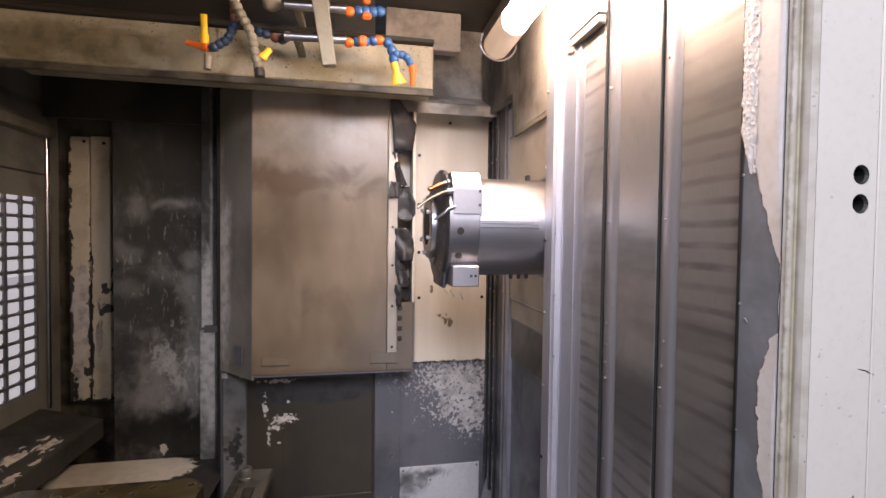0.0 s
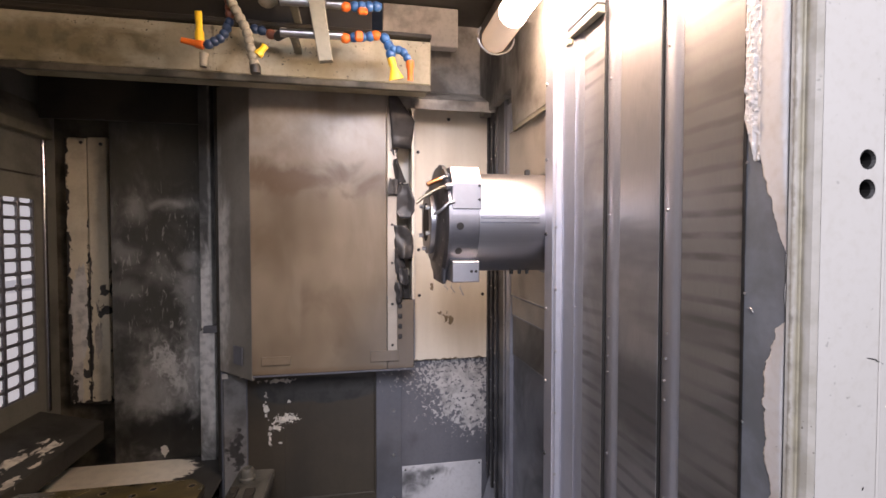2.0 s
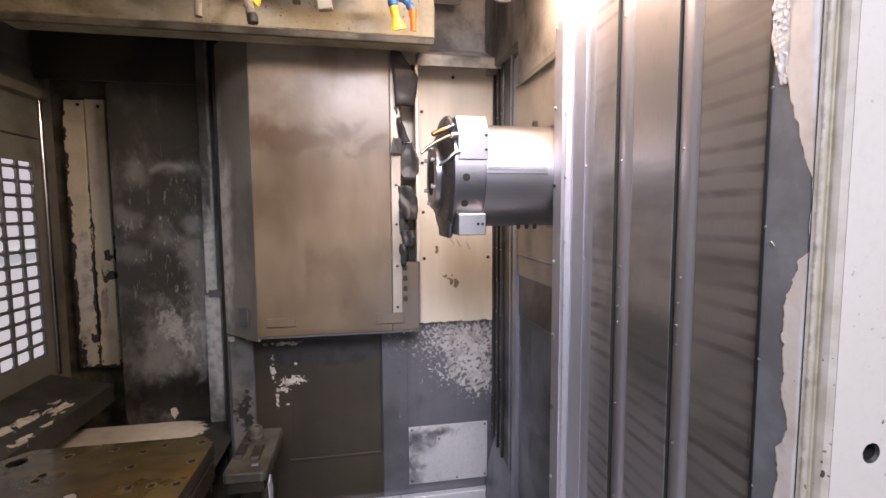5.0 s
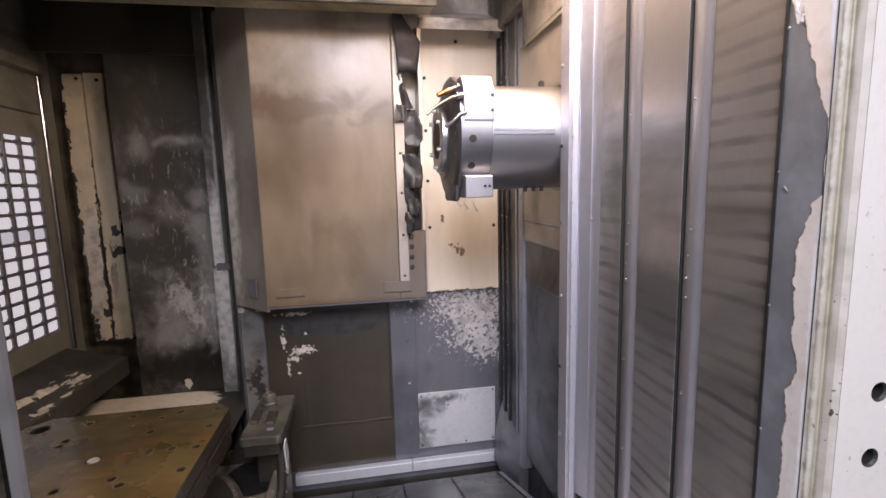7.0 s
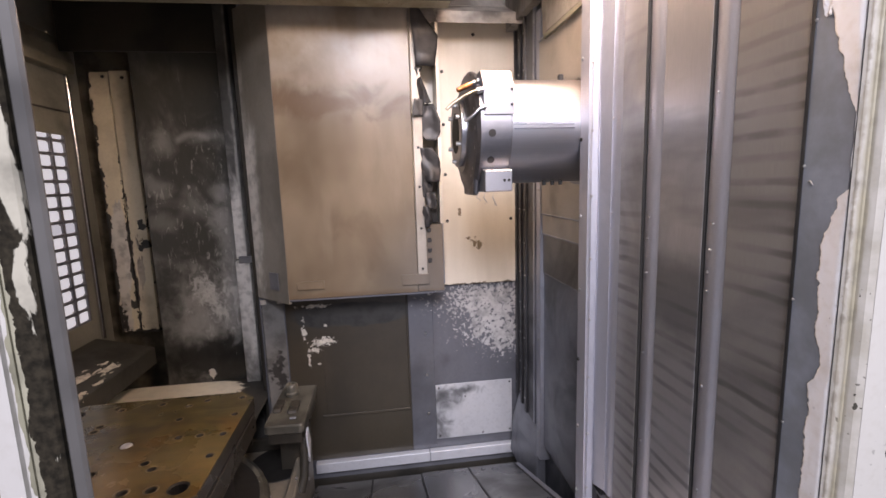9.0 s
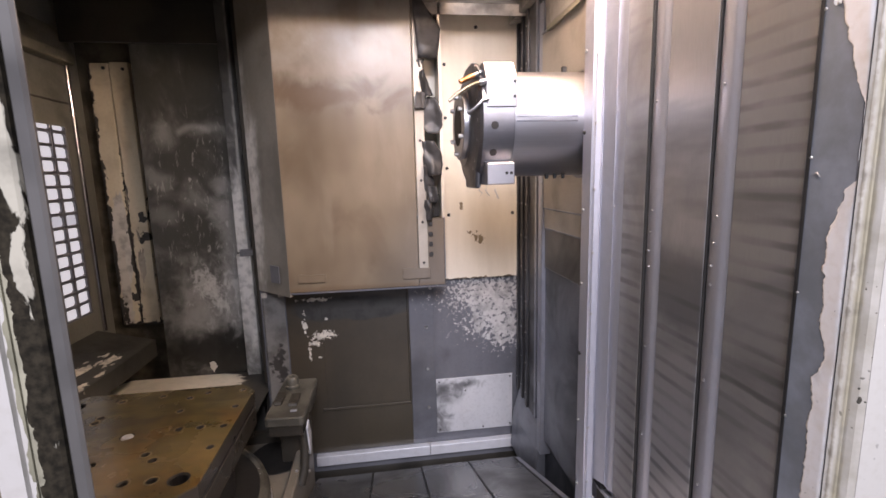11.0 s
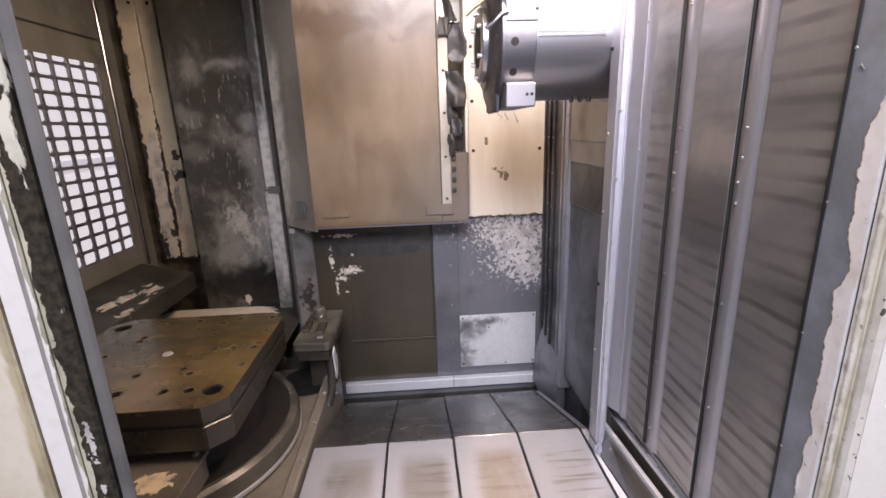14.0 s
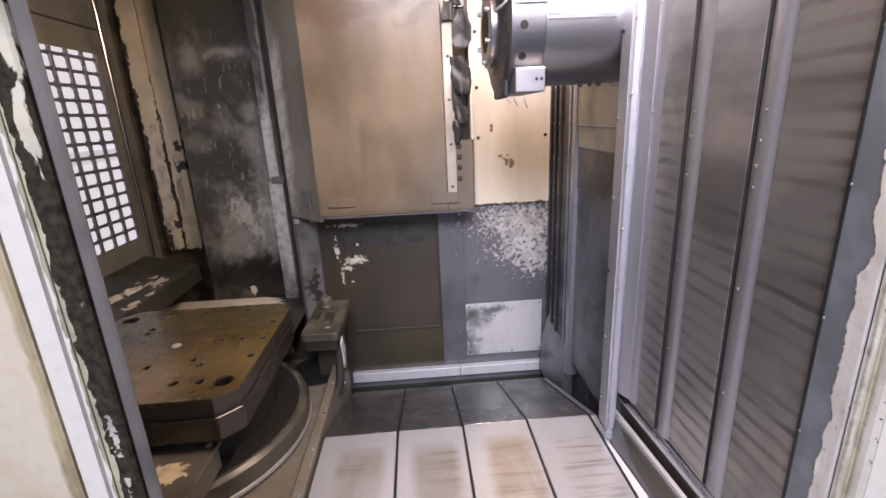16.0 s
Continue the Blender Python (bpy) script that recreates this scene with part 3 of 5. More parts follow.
def pallet_metal():
    """Worn pallet top: oily grey iron with rust-brown bloom towards the near corner, wiped streaks and a painted sheen.
    """
    n = Nodes("rusty_pallet_iron")
    rust = n.blob((-0.6, 0.98, 0.535), (0.24, 0.26, 0.3), 0.5, 6, 0.6)
    rust2 = n.ramp(n.noise(7, detail=6, warp=0.8), 0.45, 0.68)
    col = n.mix(n.ramp(n.noise(9, (1, 2.5, 1), detail=6), 0.35, 0.7), (0.132, 0.103, 0.034), (0.058, 0.047, 0.02))
    col = n.mix(n.math("MULTIPLY", n.math("MULTIPLY", rust, n.ramp(n.noise(9, detail=5, warp=0.6, shift=2), 0.38, 0.62)), 0.8), col, n.mix(rust2, (0.2, 0.11, 0.03), (0.25, 0.17, 0.06)))
    col = n.mix(n.ramp(n.noise(5, (0.4, 2.2, 1), warp=0.5, shift=4), 0.52, 0.72, 0, 0.5), col, (0.19, 0.16, 0.075))
    col = n.mix(n.ramp(n.noise(4.5, detail=7, warp=0.5, shift=11), 0.46, 0.68, 0, 0.75), col, (0.055, 0.043, 0.022))
    # tan sheen put into the colour, for the pale wall mirrored in the oil
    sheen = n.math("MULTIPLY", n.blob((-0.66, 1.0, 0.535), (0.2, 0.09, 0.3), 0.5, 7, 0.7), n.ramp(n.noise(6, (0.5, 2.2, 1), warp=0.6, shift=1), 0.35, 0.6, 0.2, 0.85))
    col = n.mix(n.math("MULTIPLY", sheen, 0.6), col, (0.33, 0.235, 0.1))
    col = n.mix(n.ramp(n.noise(140, detail=2, shift=5), 0.66, 0.72, 0, 0.5), col, (0.02, 0.018, 0.014))
    g = n.noise(60, detail=4)
    n.bsdf.inputs["Coat Weight"].default_value, n.bsdf.inputs["Coat Roughness"].default_value = 0.32, 0.14
    return n.done(col, n.mixf(n.noise(7, detail=5, shift=6), 0.12, 0.45), 0.3, g, 0.15, 0.0008)


RIM = plain("worn_hole_rim", (0.22, 0.165, 0.085), 0.35, 0.2, 0.6, 60)
PALLET = pallet_metal()


# ---- mesh helpers ----
def part(name, bm, material, parent=None, label=""):
    me = bpy.data.meshes.new(name)
    bm.to_mesh(me)
    bm.free()
    me.materials.append(material)
    ob = new(name, me)
    if parent is not None:
        ob.parent = parent
    if label:
        ob["label"] = label
    return ob


def smooth(ob, angle=40):
    for p in ob.data.polygons:
        p.use_smooth = True
    ob.data.set_sharp_from_angle(angle=radians(angle))
    return ob


def box(x0, x1, y0, y1, z0, z1, bevel=0.0, bm=None, segments=1):
    bm2 = bmesh.new()
    bmesh.ops.create_cube(bm2, size=1)
    for v in bm2.verts:
        v.co = (x0 + (v.co.x + 0.5) * (x1 - x0), y0 + (v.co.y + 0.5) * (y1 - y0), z0 + (v.co.z + 0.5) * (z1 - z0))
    if bevel:
        bmesh.ops.bevel(bm2, geom=bm2.edges[:], offset=bevel, segments=segments, affect="EDGES")
    return join(bm, bm2)


def join(bm, other):
    if bm is None:
        return other
    me = bpy.data.meshes.new("t")
    other.to_mesh(me)
    other.free()
    bm.from_mesh(me)
    bpy.data.meshes.remove(me)
    return bm


def cyl(a, b, r0, r1=None, sides=32, bm=None, bevel=0.0):
    """A cylinder or cone from a to b."""
    a, b = Vector(a), Vector(b)
    bm2 = bmesh.new()
    bmesh.ops.create_cone(bm2, cap_ends=True, segments=sides, radius1=r0, radius2=r0 if r1 is None else r1, depth=(b - a).length)
    if bevel:
        rims = [e for e in bm2.edges if len({len(f.verts) for f in e.link_faces}) > 1]
        bmesh.ops.bevel(bm2, geom=rims, offset=bevel, segments=2, affect="EDGES")
    m = Matrix.Translation((a + b) / 2) @ (b - a).to_track_quat("Z", "Y").to_matrix().to_4x4()
    bmesh.ops.transform(bm2, matrix=m, verts=bm2.verts)
    return join(bm, bm2)


def prism(points, axis, lo, hi, bevel=0.0, bm=None):
    """A closed outline in the plane across an axis, drawn out along it from lo to hi."""
    bm2 = bmesh.new()
    put = {"x": lambda p, d: (d, p[0], p[1]), "y": lambda p, d: (p[0], d, p[1]), "z": lambda p, d: (p[0], p[1], d)}[axis]
    low = [bm2.verts.new(put(p, lo)) for p in points]
    high = [bm2.verts.new(put(p, hi)) for p in points]
    bm2.faces.new(low)
    bm2.faces.new(high)
    for i in range(len(points)):
        j = (i + 1) % len(points)
        bm2.faces.new((low[i], low[j], high[j], high[i]))
    bmesh.ops.recalc_face_normals(bm2, faces=bm2.faces[:])
    if bevel:
        bmesh.ops.bevel(bm2, geom=bm2.edges[:], offset=bevel, segments=1, affect="EDGES")
    return join(bm, bm2)


def empty(name, place=(0, 0, 0)):
    ob = new(name)
    ob.empty_display_size = 0.05
    ob.location = place
    return ob


def structure(ob, label, category):
    return tagged(ob, label, category, kind="structure")


def holed(outline, holes, z_top, z_bottom, deep, bevel=0.0):
    """A slab with the given outline and round blind holes (x, y, r) in its top; returns the slab and the linings of the holes."""
    bm, lining = bmesh.new(), bmesh.new()
    top = [bm.verts.new((x, y, z_top)) for x, y in outline]
    edges = [bm.edges.new((top[i], top[(i + 1) % len(top)])) for i in range(len(top))]
    for x, y, r in holes:
        ring = [bm.verts.new((x + r * math.cos(a), y + r * math.sin(a), z_top)) for a in np.linspace(0, 2 * math.pi, 17)[:-1]]
        edges += [bm.edges.new((ring[i], ring[(i + 1) % 16])) for i in range(16)]
        low = [[lining.verts.new((x + k * r * math.cos(a), y + k * r * math.sin(a), z)) for a in np.linspace(0, 2 * math.pi, 17)[:-1]] for k, z in ((1.0, z_top - 0.0005), (0.8, z_top - 0.003), (0.8, z_top - deep))]
        for p, q in zip(low, low[1:]):
            for i in range(16):
                lining.faces.new((p[i], p[(i + 1) % 16], q[(i + 1) % 16], q[i]))
        lining.faces.new(low[2])
    bmesh.ops.triangle_fill(bm, use_beauty=True, edges=edges, normal=(0, 0, 1))
    bottom = [bm.verts.new((x, y, z_bottom)) for x, y in outline]
    for i in range(len(top)):
        j = (i + 1) % len(top)
        bm.faces.new((top[i], top[j], bottom[j], bottom[i]))
    bm.faces.new(bottom)
    bmesh.ops.recalc_face_normals(bm, faces=bm.faces[:])
    bmesh.ops.recalc_face_normals(lining, faces=lining.faces[:])
    for f in lining.faces:
        f.normal_flip()
    return bm, lining


def tube(points, r, sides=10, bm=None):
    """A bent round bar through the points."""
    pts = [Vector(p) for p in points]
    bm2, rings = bmesh.new(), []
    for i, p in enumerate(pts):
        way = (pts[min(i + 1, len(pts) - 1)] - pts[max(i - 1, 0)]).normalized()
        q = way.to_track_quat("Z", "Y")
        rr = r[i] if isinstance(r, (list, tuple)) else r
        rings.append([bm2.verts.new(p + q @ Vector((rr * math.cos(a), rr * math.sin(a), 0))) for a in np.linspace(0, 2 * math.pi, sides + 1)[:-1]])
    for a, b in zip(rings, rings[1:]):
        for i in range(sides):
            bm2.faces.new((a[i], a[(i + 1) % sides], b[(i + 1) % sides], b[i]))
    bm2.faces.new(rings[0])
    bm2.faces.new(rings[-1])
    bmesh.ops.recalc_face_normals(bm2, faces=bm2.faces[:])
    return join(bm, bm2)


def lathe(profile, axis_from, axis_to, sides=48, capped=True):
    """Turns (distance along the axis, radius) round the axis."""
    a, b = Vector(axis_from), Vector(axis_to)
    q = (b - a).to_track_quat("Z", "Y")
    bm, rings = bmesh.new(), []
    for d, r in profile:
        rings.append([bm.verts.new(a + q @ Vector((r * math.cos(t), r * math.sin(t), d))) for t in np.linspace(0, 2 * math.pi, sides + 1)[:-1]])
    for p, o in zip(rings, rings[1:]):
        for i in range(sides):
            bm.faces.new((p[i], p[(i + 1) % sides], o[(i + 1) % sides], o[i]))
    if capped:
        bm.faces.new(rings[0])
        bm.faces.new(rings[-1])
    bmesh.ops.recalc_face_normals(bm, faces=bm.faces[:])
    return bm


BOLT_MESH = {}


def bolt(parent, place, way, r=0.006, material=None, name="bolt"):
    """A domed hexagon-socket screw head that sits on a face whose normal is way."""
    material = material or BOLT
    key = (round(r, 4), material.name)
    if key not in BOLT_MESH:
        bm = lathe([(0, 1), (0.45, 1), (0.75, 0.75), (0.75, 0.4), (0.45, 0.38)], (0, 0, 0), (0, 0, 1), 12)
        me = bpy.data.meshes.new(name)
        bm.to_mesh(me)
        bm.free()
        me.materials.append(material)
        BOLT_MESH[key] = me
    ob = new(name, BOLT_MESH[key])
    ob.matrix_world = Matrix.Translation(place) @ Vector(way).to_track_quat("Z", "Y").to_matrix().to_4x4() @ Matrix.Diagonal((r, r, r, 1))
    if parent is not None:
        ob.parent = parent
    return ob


# ---- the enclosure ----
YB = 1.687   # lower back wall
wall = structure(part("wall_back", box(-0.80, 0.30, YB, YB + 0.05, -0.25, 0.745), GREY), "dark grey oily sheet metal back wall with flaked paint", "wall")
part("brown_sheet", box(-0.712, -0.2635, YB - 0.002, YB, 0.0795, 0.744, 0.001), BROWNED, wall, "oil-browned sheet with flaked spots")
part("access_panel", box(-0.587, -0.271, YB - 0.005, YB - 0.0021, 0.265, 0.742, 0.0012), BROWNED, wall)
part("sill_bead", box(-0.605, -0.268, YB - 0.008, YB, 0.252, 0.264, 0.003), BROWNED, wall)
part("side_bead", box(-0.2705, -0.263, YB - 0.007, YB, 0.265, 0.742, 0.002), BROWNED, wall)
part("joint_strip", box(-0.2625, -0.168, YB - 0.004, YB, 0.08, 0.742, 0.0015), GREY, wall)
for z in (0.559, 0.391, 0.229):
    bolt(wall, (-0.198, YB - 0.004, z), (0, -1, 0), 0.006)
plate = part("light_plate", box(-0.167, 0.142, YB - 0.004, YB, 0.115, 0.343, 0.001), PLATE, wall, "scuffed light aluminium cover plate")
for x, z in ((-0.155, 0.33), (0.132, 0.332), (-0.155, 0.128), (0.132, 0.128), (-0.05, 0.287), (0.02, 0.125)):
    bolt(plate, (x, YB - 0.004, z), (0, -1, 0), 0.0035, DARKBOLT)
part("bottom_rail", box(-0.64, -0.201, YB - 0.03, YB - 0.002, 0.038, 0.078, 0.002), RAILM, wall, "white painted rail")
part("bottom_rail", box(-0.199, 0.15, YB - 0.03, YB - 0.002, 0.038, 0.078, 0.002), RAILM, wall, "white painted rail")
part("jamb", prism([(-0.716, YB - 0.004), (-0.72, YB), (-0.795, YB), (-0.788, YB - 0.012)], "z", 0.2, 0.728, 0.001), JAMB, wall, "worn grey jamb strip")
for x in (-0.78, -0.722):
    part("jamb_clip", box(x - 0.012, x + 0.008, YB - 0.018, YB - 0.0125, 0.715, 0.733, 0.002), SOOTY, wall, "small scuffed clip")

upper = structure(part("wall_back_upper", box(-0.15, 0.162, 1.67, 1.72, 0.746, 1.742, 0.002), CREAM), "cream painted upper back panel with dark screws", "wall")
for x, z in ((0.008, 1.645), (0.133, 1.341), (0.139, 1.16), (-0.107, 1.338), (-0.105, 1.16), (0.14, 0.99), (-0.107, 1.52), (-0.103, 0.99)):
    bolt(upper, (x, 1.67, z), (0, -1, 0), 0.006, DARKBOLT)
part("edge_strip", box(-0.132, -0.12, 1.655, 1.67, 0.757, 1.74, 0.001), LIP, upper)

structure(part("wall_back_header", box(-0.16, 0.30, 1.69, 1.74, 1.744, 2.0), SOOTY), "dark sooty header over the back panel", "wall")
structure(part("wall_back_left", box(-1.222, -0.905, 1.87, 1.90, -0.2, 2.0), CURTAIN), "black oily sheet smeared with white scratches", "wall")
# added sheet whose black stands for the beam's shade on the wall
structure(part("wall_back_left_upper", box(-1.44, -0.905, 1.856, 1.8695, 1.632, 1.998, 0.002), BLACK_OIL), "black oily upper sheet, put in for the shade under the beam", "wall")
structure(part("wall_recess", box(-1.53, -0.72, 1.985, 2.01, -0.2, 2.0), LIPGRIME), "grimy dark recess wall behind the flaked strips", "wall")
post = tagged(empty("corner_post", (-0.89, 1.85, 0)), "worn grey corner post with scraped paint", "post")
for o in (part("upper_post", box(-0.912, -0.872, 1.845, 1.90, 0.86, 2.0, 0.003), CORNER), part("lower_post", box(-0.915, -0.862, 1.835, 1.90, -0.2, 0.852, 0.003), CORNER), part("bracket", box(-0.90, -0.845, 1.83, 1.87, 0.845, 0.872, 0.002), FARPANEL)):
    o.parent = post
    o.matrix_parent_inverse = Matrix.Translation((0.89, -1.85, 0))
structure(part("wall_recess_side", box(-0.826, -0.80, 1.74, 1.985, -0.2, 2.0), BLACK_OIL), "dark side sheet beside the tool changer cover", "wall")

strip = tagged(part("flaked_strip", box(-1.416, -1.343, 1.955, 1.985, 0.565, 1.585, 0.003), OLDCREAM), "flaked cream strip plate, rusty towards its foot", "strip", "flaked strips")
bolt(strip, (-1.36, 1.955, 1.567), (0, -1, 0), 0.006, DARKBOLT)
strip2 = tagged(part("flaked_strip", box(-1.337, -1.27, 1.95, 1.985, 0.56, 1.588, 0.003), OLDCREAM), "flaked cream strip plate, rusty towards its foot", "strip", "flaked strips")
bolt(strip2, (-1.29, 1.95, 1.562), (0, -1, 0), 0.006, DARKBOLT)
tagged(part("edge_trim", box(-1.463, -1.452, 1.90, 1.915, 0.56, 1.575, 0.002), POLISH), "bright steel edge trim beside the window", "trim")

# window side: wall pieces round the opening
WX = -1.465
side = structure(empty("wall_left", (0, 0, 0)), "dark grey side wall with a grid window", "wall")
part("lower_sheet", box(WX - 0.004, WX, 0.37, 1.985, -0.25, 0.648), WINWALL, side)
part("upper_sheet", box(WX - 0.004, WX, 0.37, 1.985, 1.342, 2.0), WINWALL, side)
part("end_sheet", box(WX - 0.004, WX, 1.868, 1.985, 0.648, 1.342), WINWALL, side)
part("front_sheet", box(WX - 0.004, WX, 0.37, 1.279, 0.648, 1.342), WINWALL, side)
part("seam", box(WX, WX + 0.004, 0.9, 1.90, 1.425, 1.432, 0.001), BLACK_OIL, side)
win = structure(empty("window_1", (0, 0, 0)), "steel grid window, glaring white outside", "window")
random.seed(8)
COLS, ROWS = 8, 15
DY, DZ = (1.868 - 1.279) / COLS, (1.37 - 0.648) / ROWS
for i in range(COLS + 1):
    y = 1.279 + i * DY
    part("upright_bar", box(WX - 0.012, WX - 0.002, y - 0.0065, y + 0.0065, 0.643, 1.347, 0.002), GREY, win)
for j in range(ROWS + 1):
    z = 0.648 + j * DZ
    bar = box(WX - 0.0135, WX - 0.0035, 1.274, 1.873, z - 0.0055, z + 0.0055, 0.002)
    for i in range(COLS + 1):
        y = 1.279 + i * DY
        a, b = random.uniform(0.011, 0.0155), random.uniform(0.0095, 0.013)
        prism([(y + a * math.cos(t) + 0.0025 * math.cos(5 * t + i), z + b * math.sin(t)) for t in np.linspace(0, 2 * math.pi, 13)[:-1]], "x", WX - 0.0125, WX - 0.0045, 0.0, bar)
    part("cross_bar", bar, GREY, win)
structure(part("backdrop", box(-2.2, -2.19, 0.2, 6.0, -1.0, 3.0), DAYLIGHT), "bright white workshop light outside the window", "backdrop")
# dimmer glowing band added to the backdrop to grey one row of panes
part("dim_backdrop_band", box(-2.186, -2.18, 0.3, 5.9, 0.9, 0.972), GREYDAY, bpy.data.objects["backdrop"])
tagged(part("side_duct", prism([(WX, 1.562), (WX + 0.035, 1.566), (WX + 0.038, 1.598), (WX + 0.022, 1.65), (WX, 1.69)], "y", 0.5, 1.915, 0.003), DUCT), "dull sloping cable duct along the side wall", "duct")

# ledge and shelf
ledge = tagged(empty("window_ledge", (-1.33, 1.3, 0.4)), "dark sloping ledge with flaked white paint", "ledge")
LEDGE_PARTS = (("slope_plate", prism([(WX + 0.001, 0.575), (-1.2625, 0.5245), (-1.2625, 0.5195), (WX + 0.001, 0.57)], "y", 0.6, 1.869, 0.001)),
               ("nose_plate", prism([(-1.262, 0.524), (-1.259, 0.5235), (-1.259, 0.457), (-1.2655, 0.457), (-1.2655, 0.519), (-1.262, 0.5195)], "y", 0.6, 1.869)),
               ("tail_plate", box(WX + 0.001, -1.266, 0.61, 1.868, 0.457, 0.462)))
shelf = tagged(empty("rear_shelf", (-1.1, 1.65, 0.35)), "dark sheet shelf with a bare cream patch", "shelf")
SHELF_PARTS = (("top_sheet", box(-1.43, -0.80, 1.46, 1.868, 0.352, 0.36, 0.002)), ("front_edge", box(-1.43, -0.80, 1.46, 1.468, 0.30, 0.351, 0.001)))
for host, pieces, coat in ((ledge, LEDGE_PARTS, LEDGE), (shelf, SHELF_PARTS, SHELFM)):
    for name, bm in pieces:
        o = part(name, bm, coat)
        o.parent, o.matrix_parent_inverse = host, Matrix.Translation(-host.location)
structure(part("shelf_skirt", box(-1.44, -0.72, 1.48, 1.50, -0.2, 0.30), BLACK_OIL), "black skirt sheet under the shelf", "wall")

for k, x in enumerate((-1.325, -1.385)):
    smooth(tagged(part("cable_hose", tube([(x + 0.012 * math.sin(2.4 * u + k), 1.02 + 0.44 * u, 0.385 - 0.03 * u * u) for u in np.linspace(0, 1, 18)], 0.023, 14), HOSEBLACK), "glossy black cable hose lying under the ledge", "hose", "cable hoses"), 60)
# ceiling and beam
structure(part("ceiling", box(-1.55, 0.6, 0.37, 2.0, 2.0, 2.03), BLACK_OIL), "dark oily enclosure ceiling", "ceiling")
beam = tagged(part("cross_beam", box(-1.25, -0.105, 1.377, 1.50, 1.668, 1.80, 0.004), BEAM), "stained cream sheet metal cross beam under the ceiling", "beam")
part("lower_lip", box(-1.46, -0.105, 1.372, 1.386, 1.648, 1.667, 0.002), LIPGRIME, beam, "dark grimy lower lip")
part("top_flange", box(-1.25, -0.105, 1.36, 1.55, 1.802, 1.815, 0.002), BLACK_OIL, beam)
structure(part("soffit", prism([(1.55, 1.645), (1.69, 1.72), (1.69, 1.75), (1.55, 1.68)], "x", -0.655, 0.155), SOOTY), "sooty soffit behind the beam", "ceiling")
structure(part("ceiling_box", box(-1.46, -0.28, 1.42, 1.985, 1.83, 1.998), BLACK_OIL), "black boxing over the beam", "ceiling")
tagged(part("soot_plate", box(-0.24, 0.02, 1.56, 1.60, 1.865, 1.998, 0.003), SOOTY), "sooty grey plate hung from the ceiling", "plate")

# ---- tool changer cover ----
cab = tagged(empty("tool_changer_cover", (-0.4, 1.6, 0.757)), "tan-stained grey tool changer cover with a torn rubber slot", "cabinet")


def sub(parent, name, bm, material, label=""):
    """A part drawn in world metres under an Empty that stands elsewhere."""
    o = part(name, bm, material, None, label)
    o.parent = parent
    o.matrix_parent_inverse = Matrix.Translation(-parent.location)
    return o


sub(cab, "front_sheet", box(-0.665, -0.23, 1.545, 1.552, 0.757, 1.70, 0.002), CABINET)
sub(cab, "slant_side", prism([(-0.6655, 1.546), (-0.659, 1.553), (-0.79, 1.692), (-0.80, 1.686)], "z", 0.742, 1.72), SLANT)
sub(cab, "rear_box", prism([(-0.659, 1.556), (-0.235, 1.556), (-0.235, 1.684), (-0.785, 1.684)], "z", 0.757, 1.72), BLACK_OIL)
sub(cab, "bottom_flange", box(-0.665, -0.135, 1.548, 1.60, 0.750, 0.756, 0.001), GREY)
slot = sub(cab, "slot_strip", box(-0.228, -0.196, 1.541, 1.547, 0.80, 1.69, 0.0015), SLAT, "bolted light steel slot strip")
sub(cab, "slot_base", box(-0.229, -0.138, 1.549, 1.60, 0.757, 0.992, 0.002), CABINET)
sub(cab, "slot_side", box(-0.144, -0.134, 1.55, 1.66, 0.993, 1.70, 0.001), CREAM)
sub(cab, "slot_back", box(-0.229, -0.145, 1.64, 1.66, 0.993, 1.70), CREAM)
for x0, x1, z0, z1 in ((-0.635, -0.545, 0.79, 0.818), (-0.286, -0.19, 0.785, 0.822)):
    sub(cab, "name_plate", box(x0, x1, 1.5385, 1.5445, z0, z1, 0.0015), CABINET)
sub(cab, "side_plate", prism([(-0.735, 1.612), (-0.70, 1.575), (-0.7025, 1.5725), (-0.7375, 1.6095)], "z", 0.785, 0.845), GREY, "small dark plate")


def deeper(o, host):
    """Makes o, drawn in world metres, a piece of the part host."""
    o.parent, o.matrix_parent_inverse = host, Matrix.Identity(4)
    return o


for z in (0.84, 0.98, 1.12, 1.25, 1.38, 1.50, 1.60, 1.66):
    deeper(bolt(None, (-0.212, 1.541, z), (0, -1, 0), 0.0045, DARKBOLT), slot)


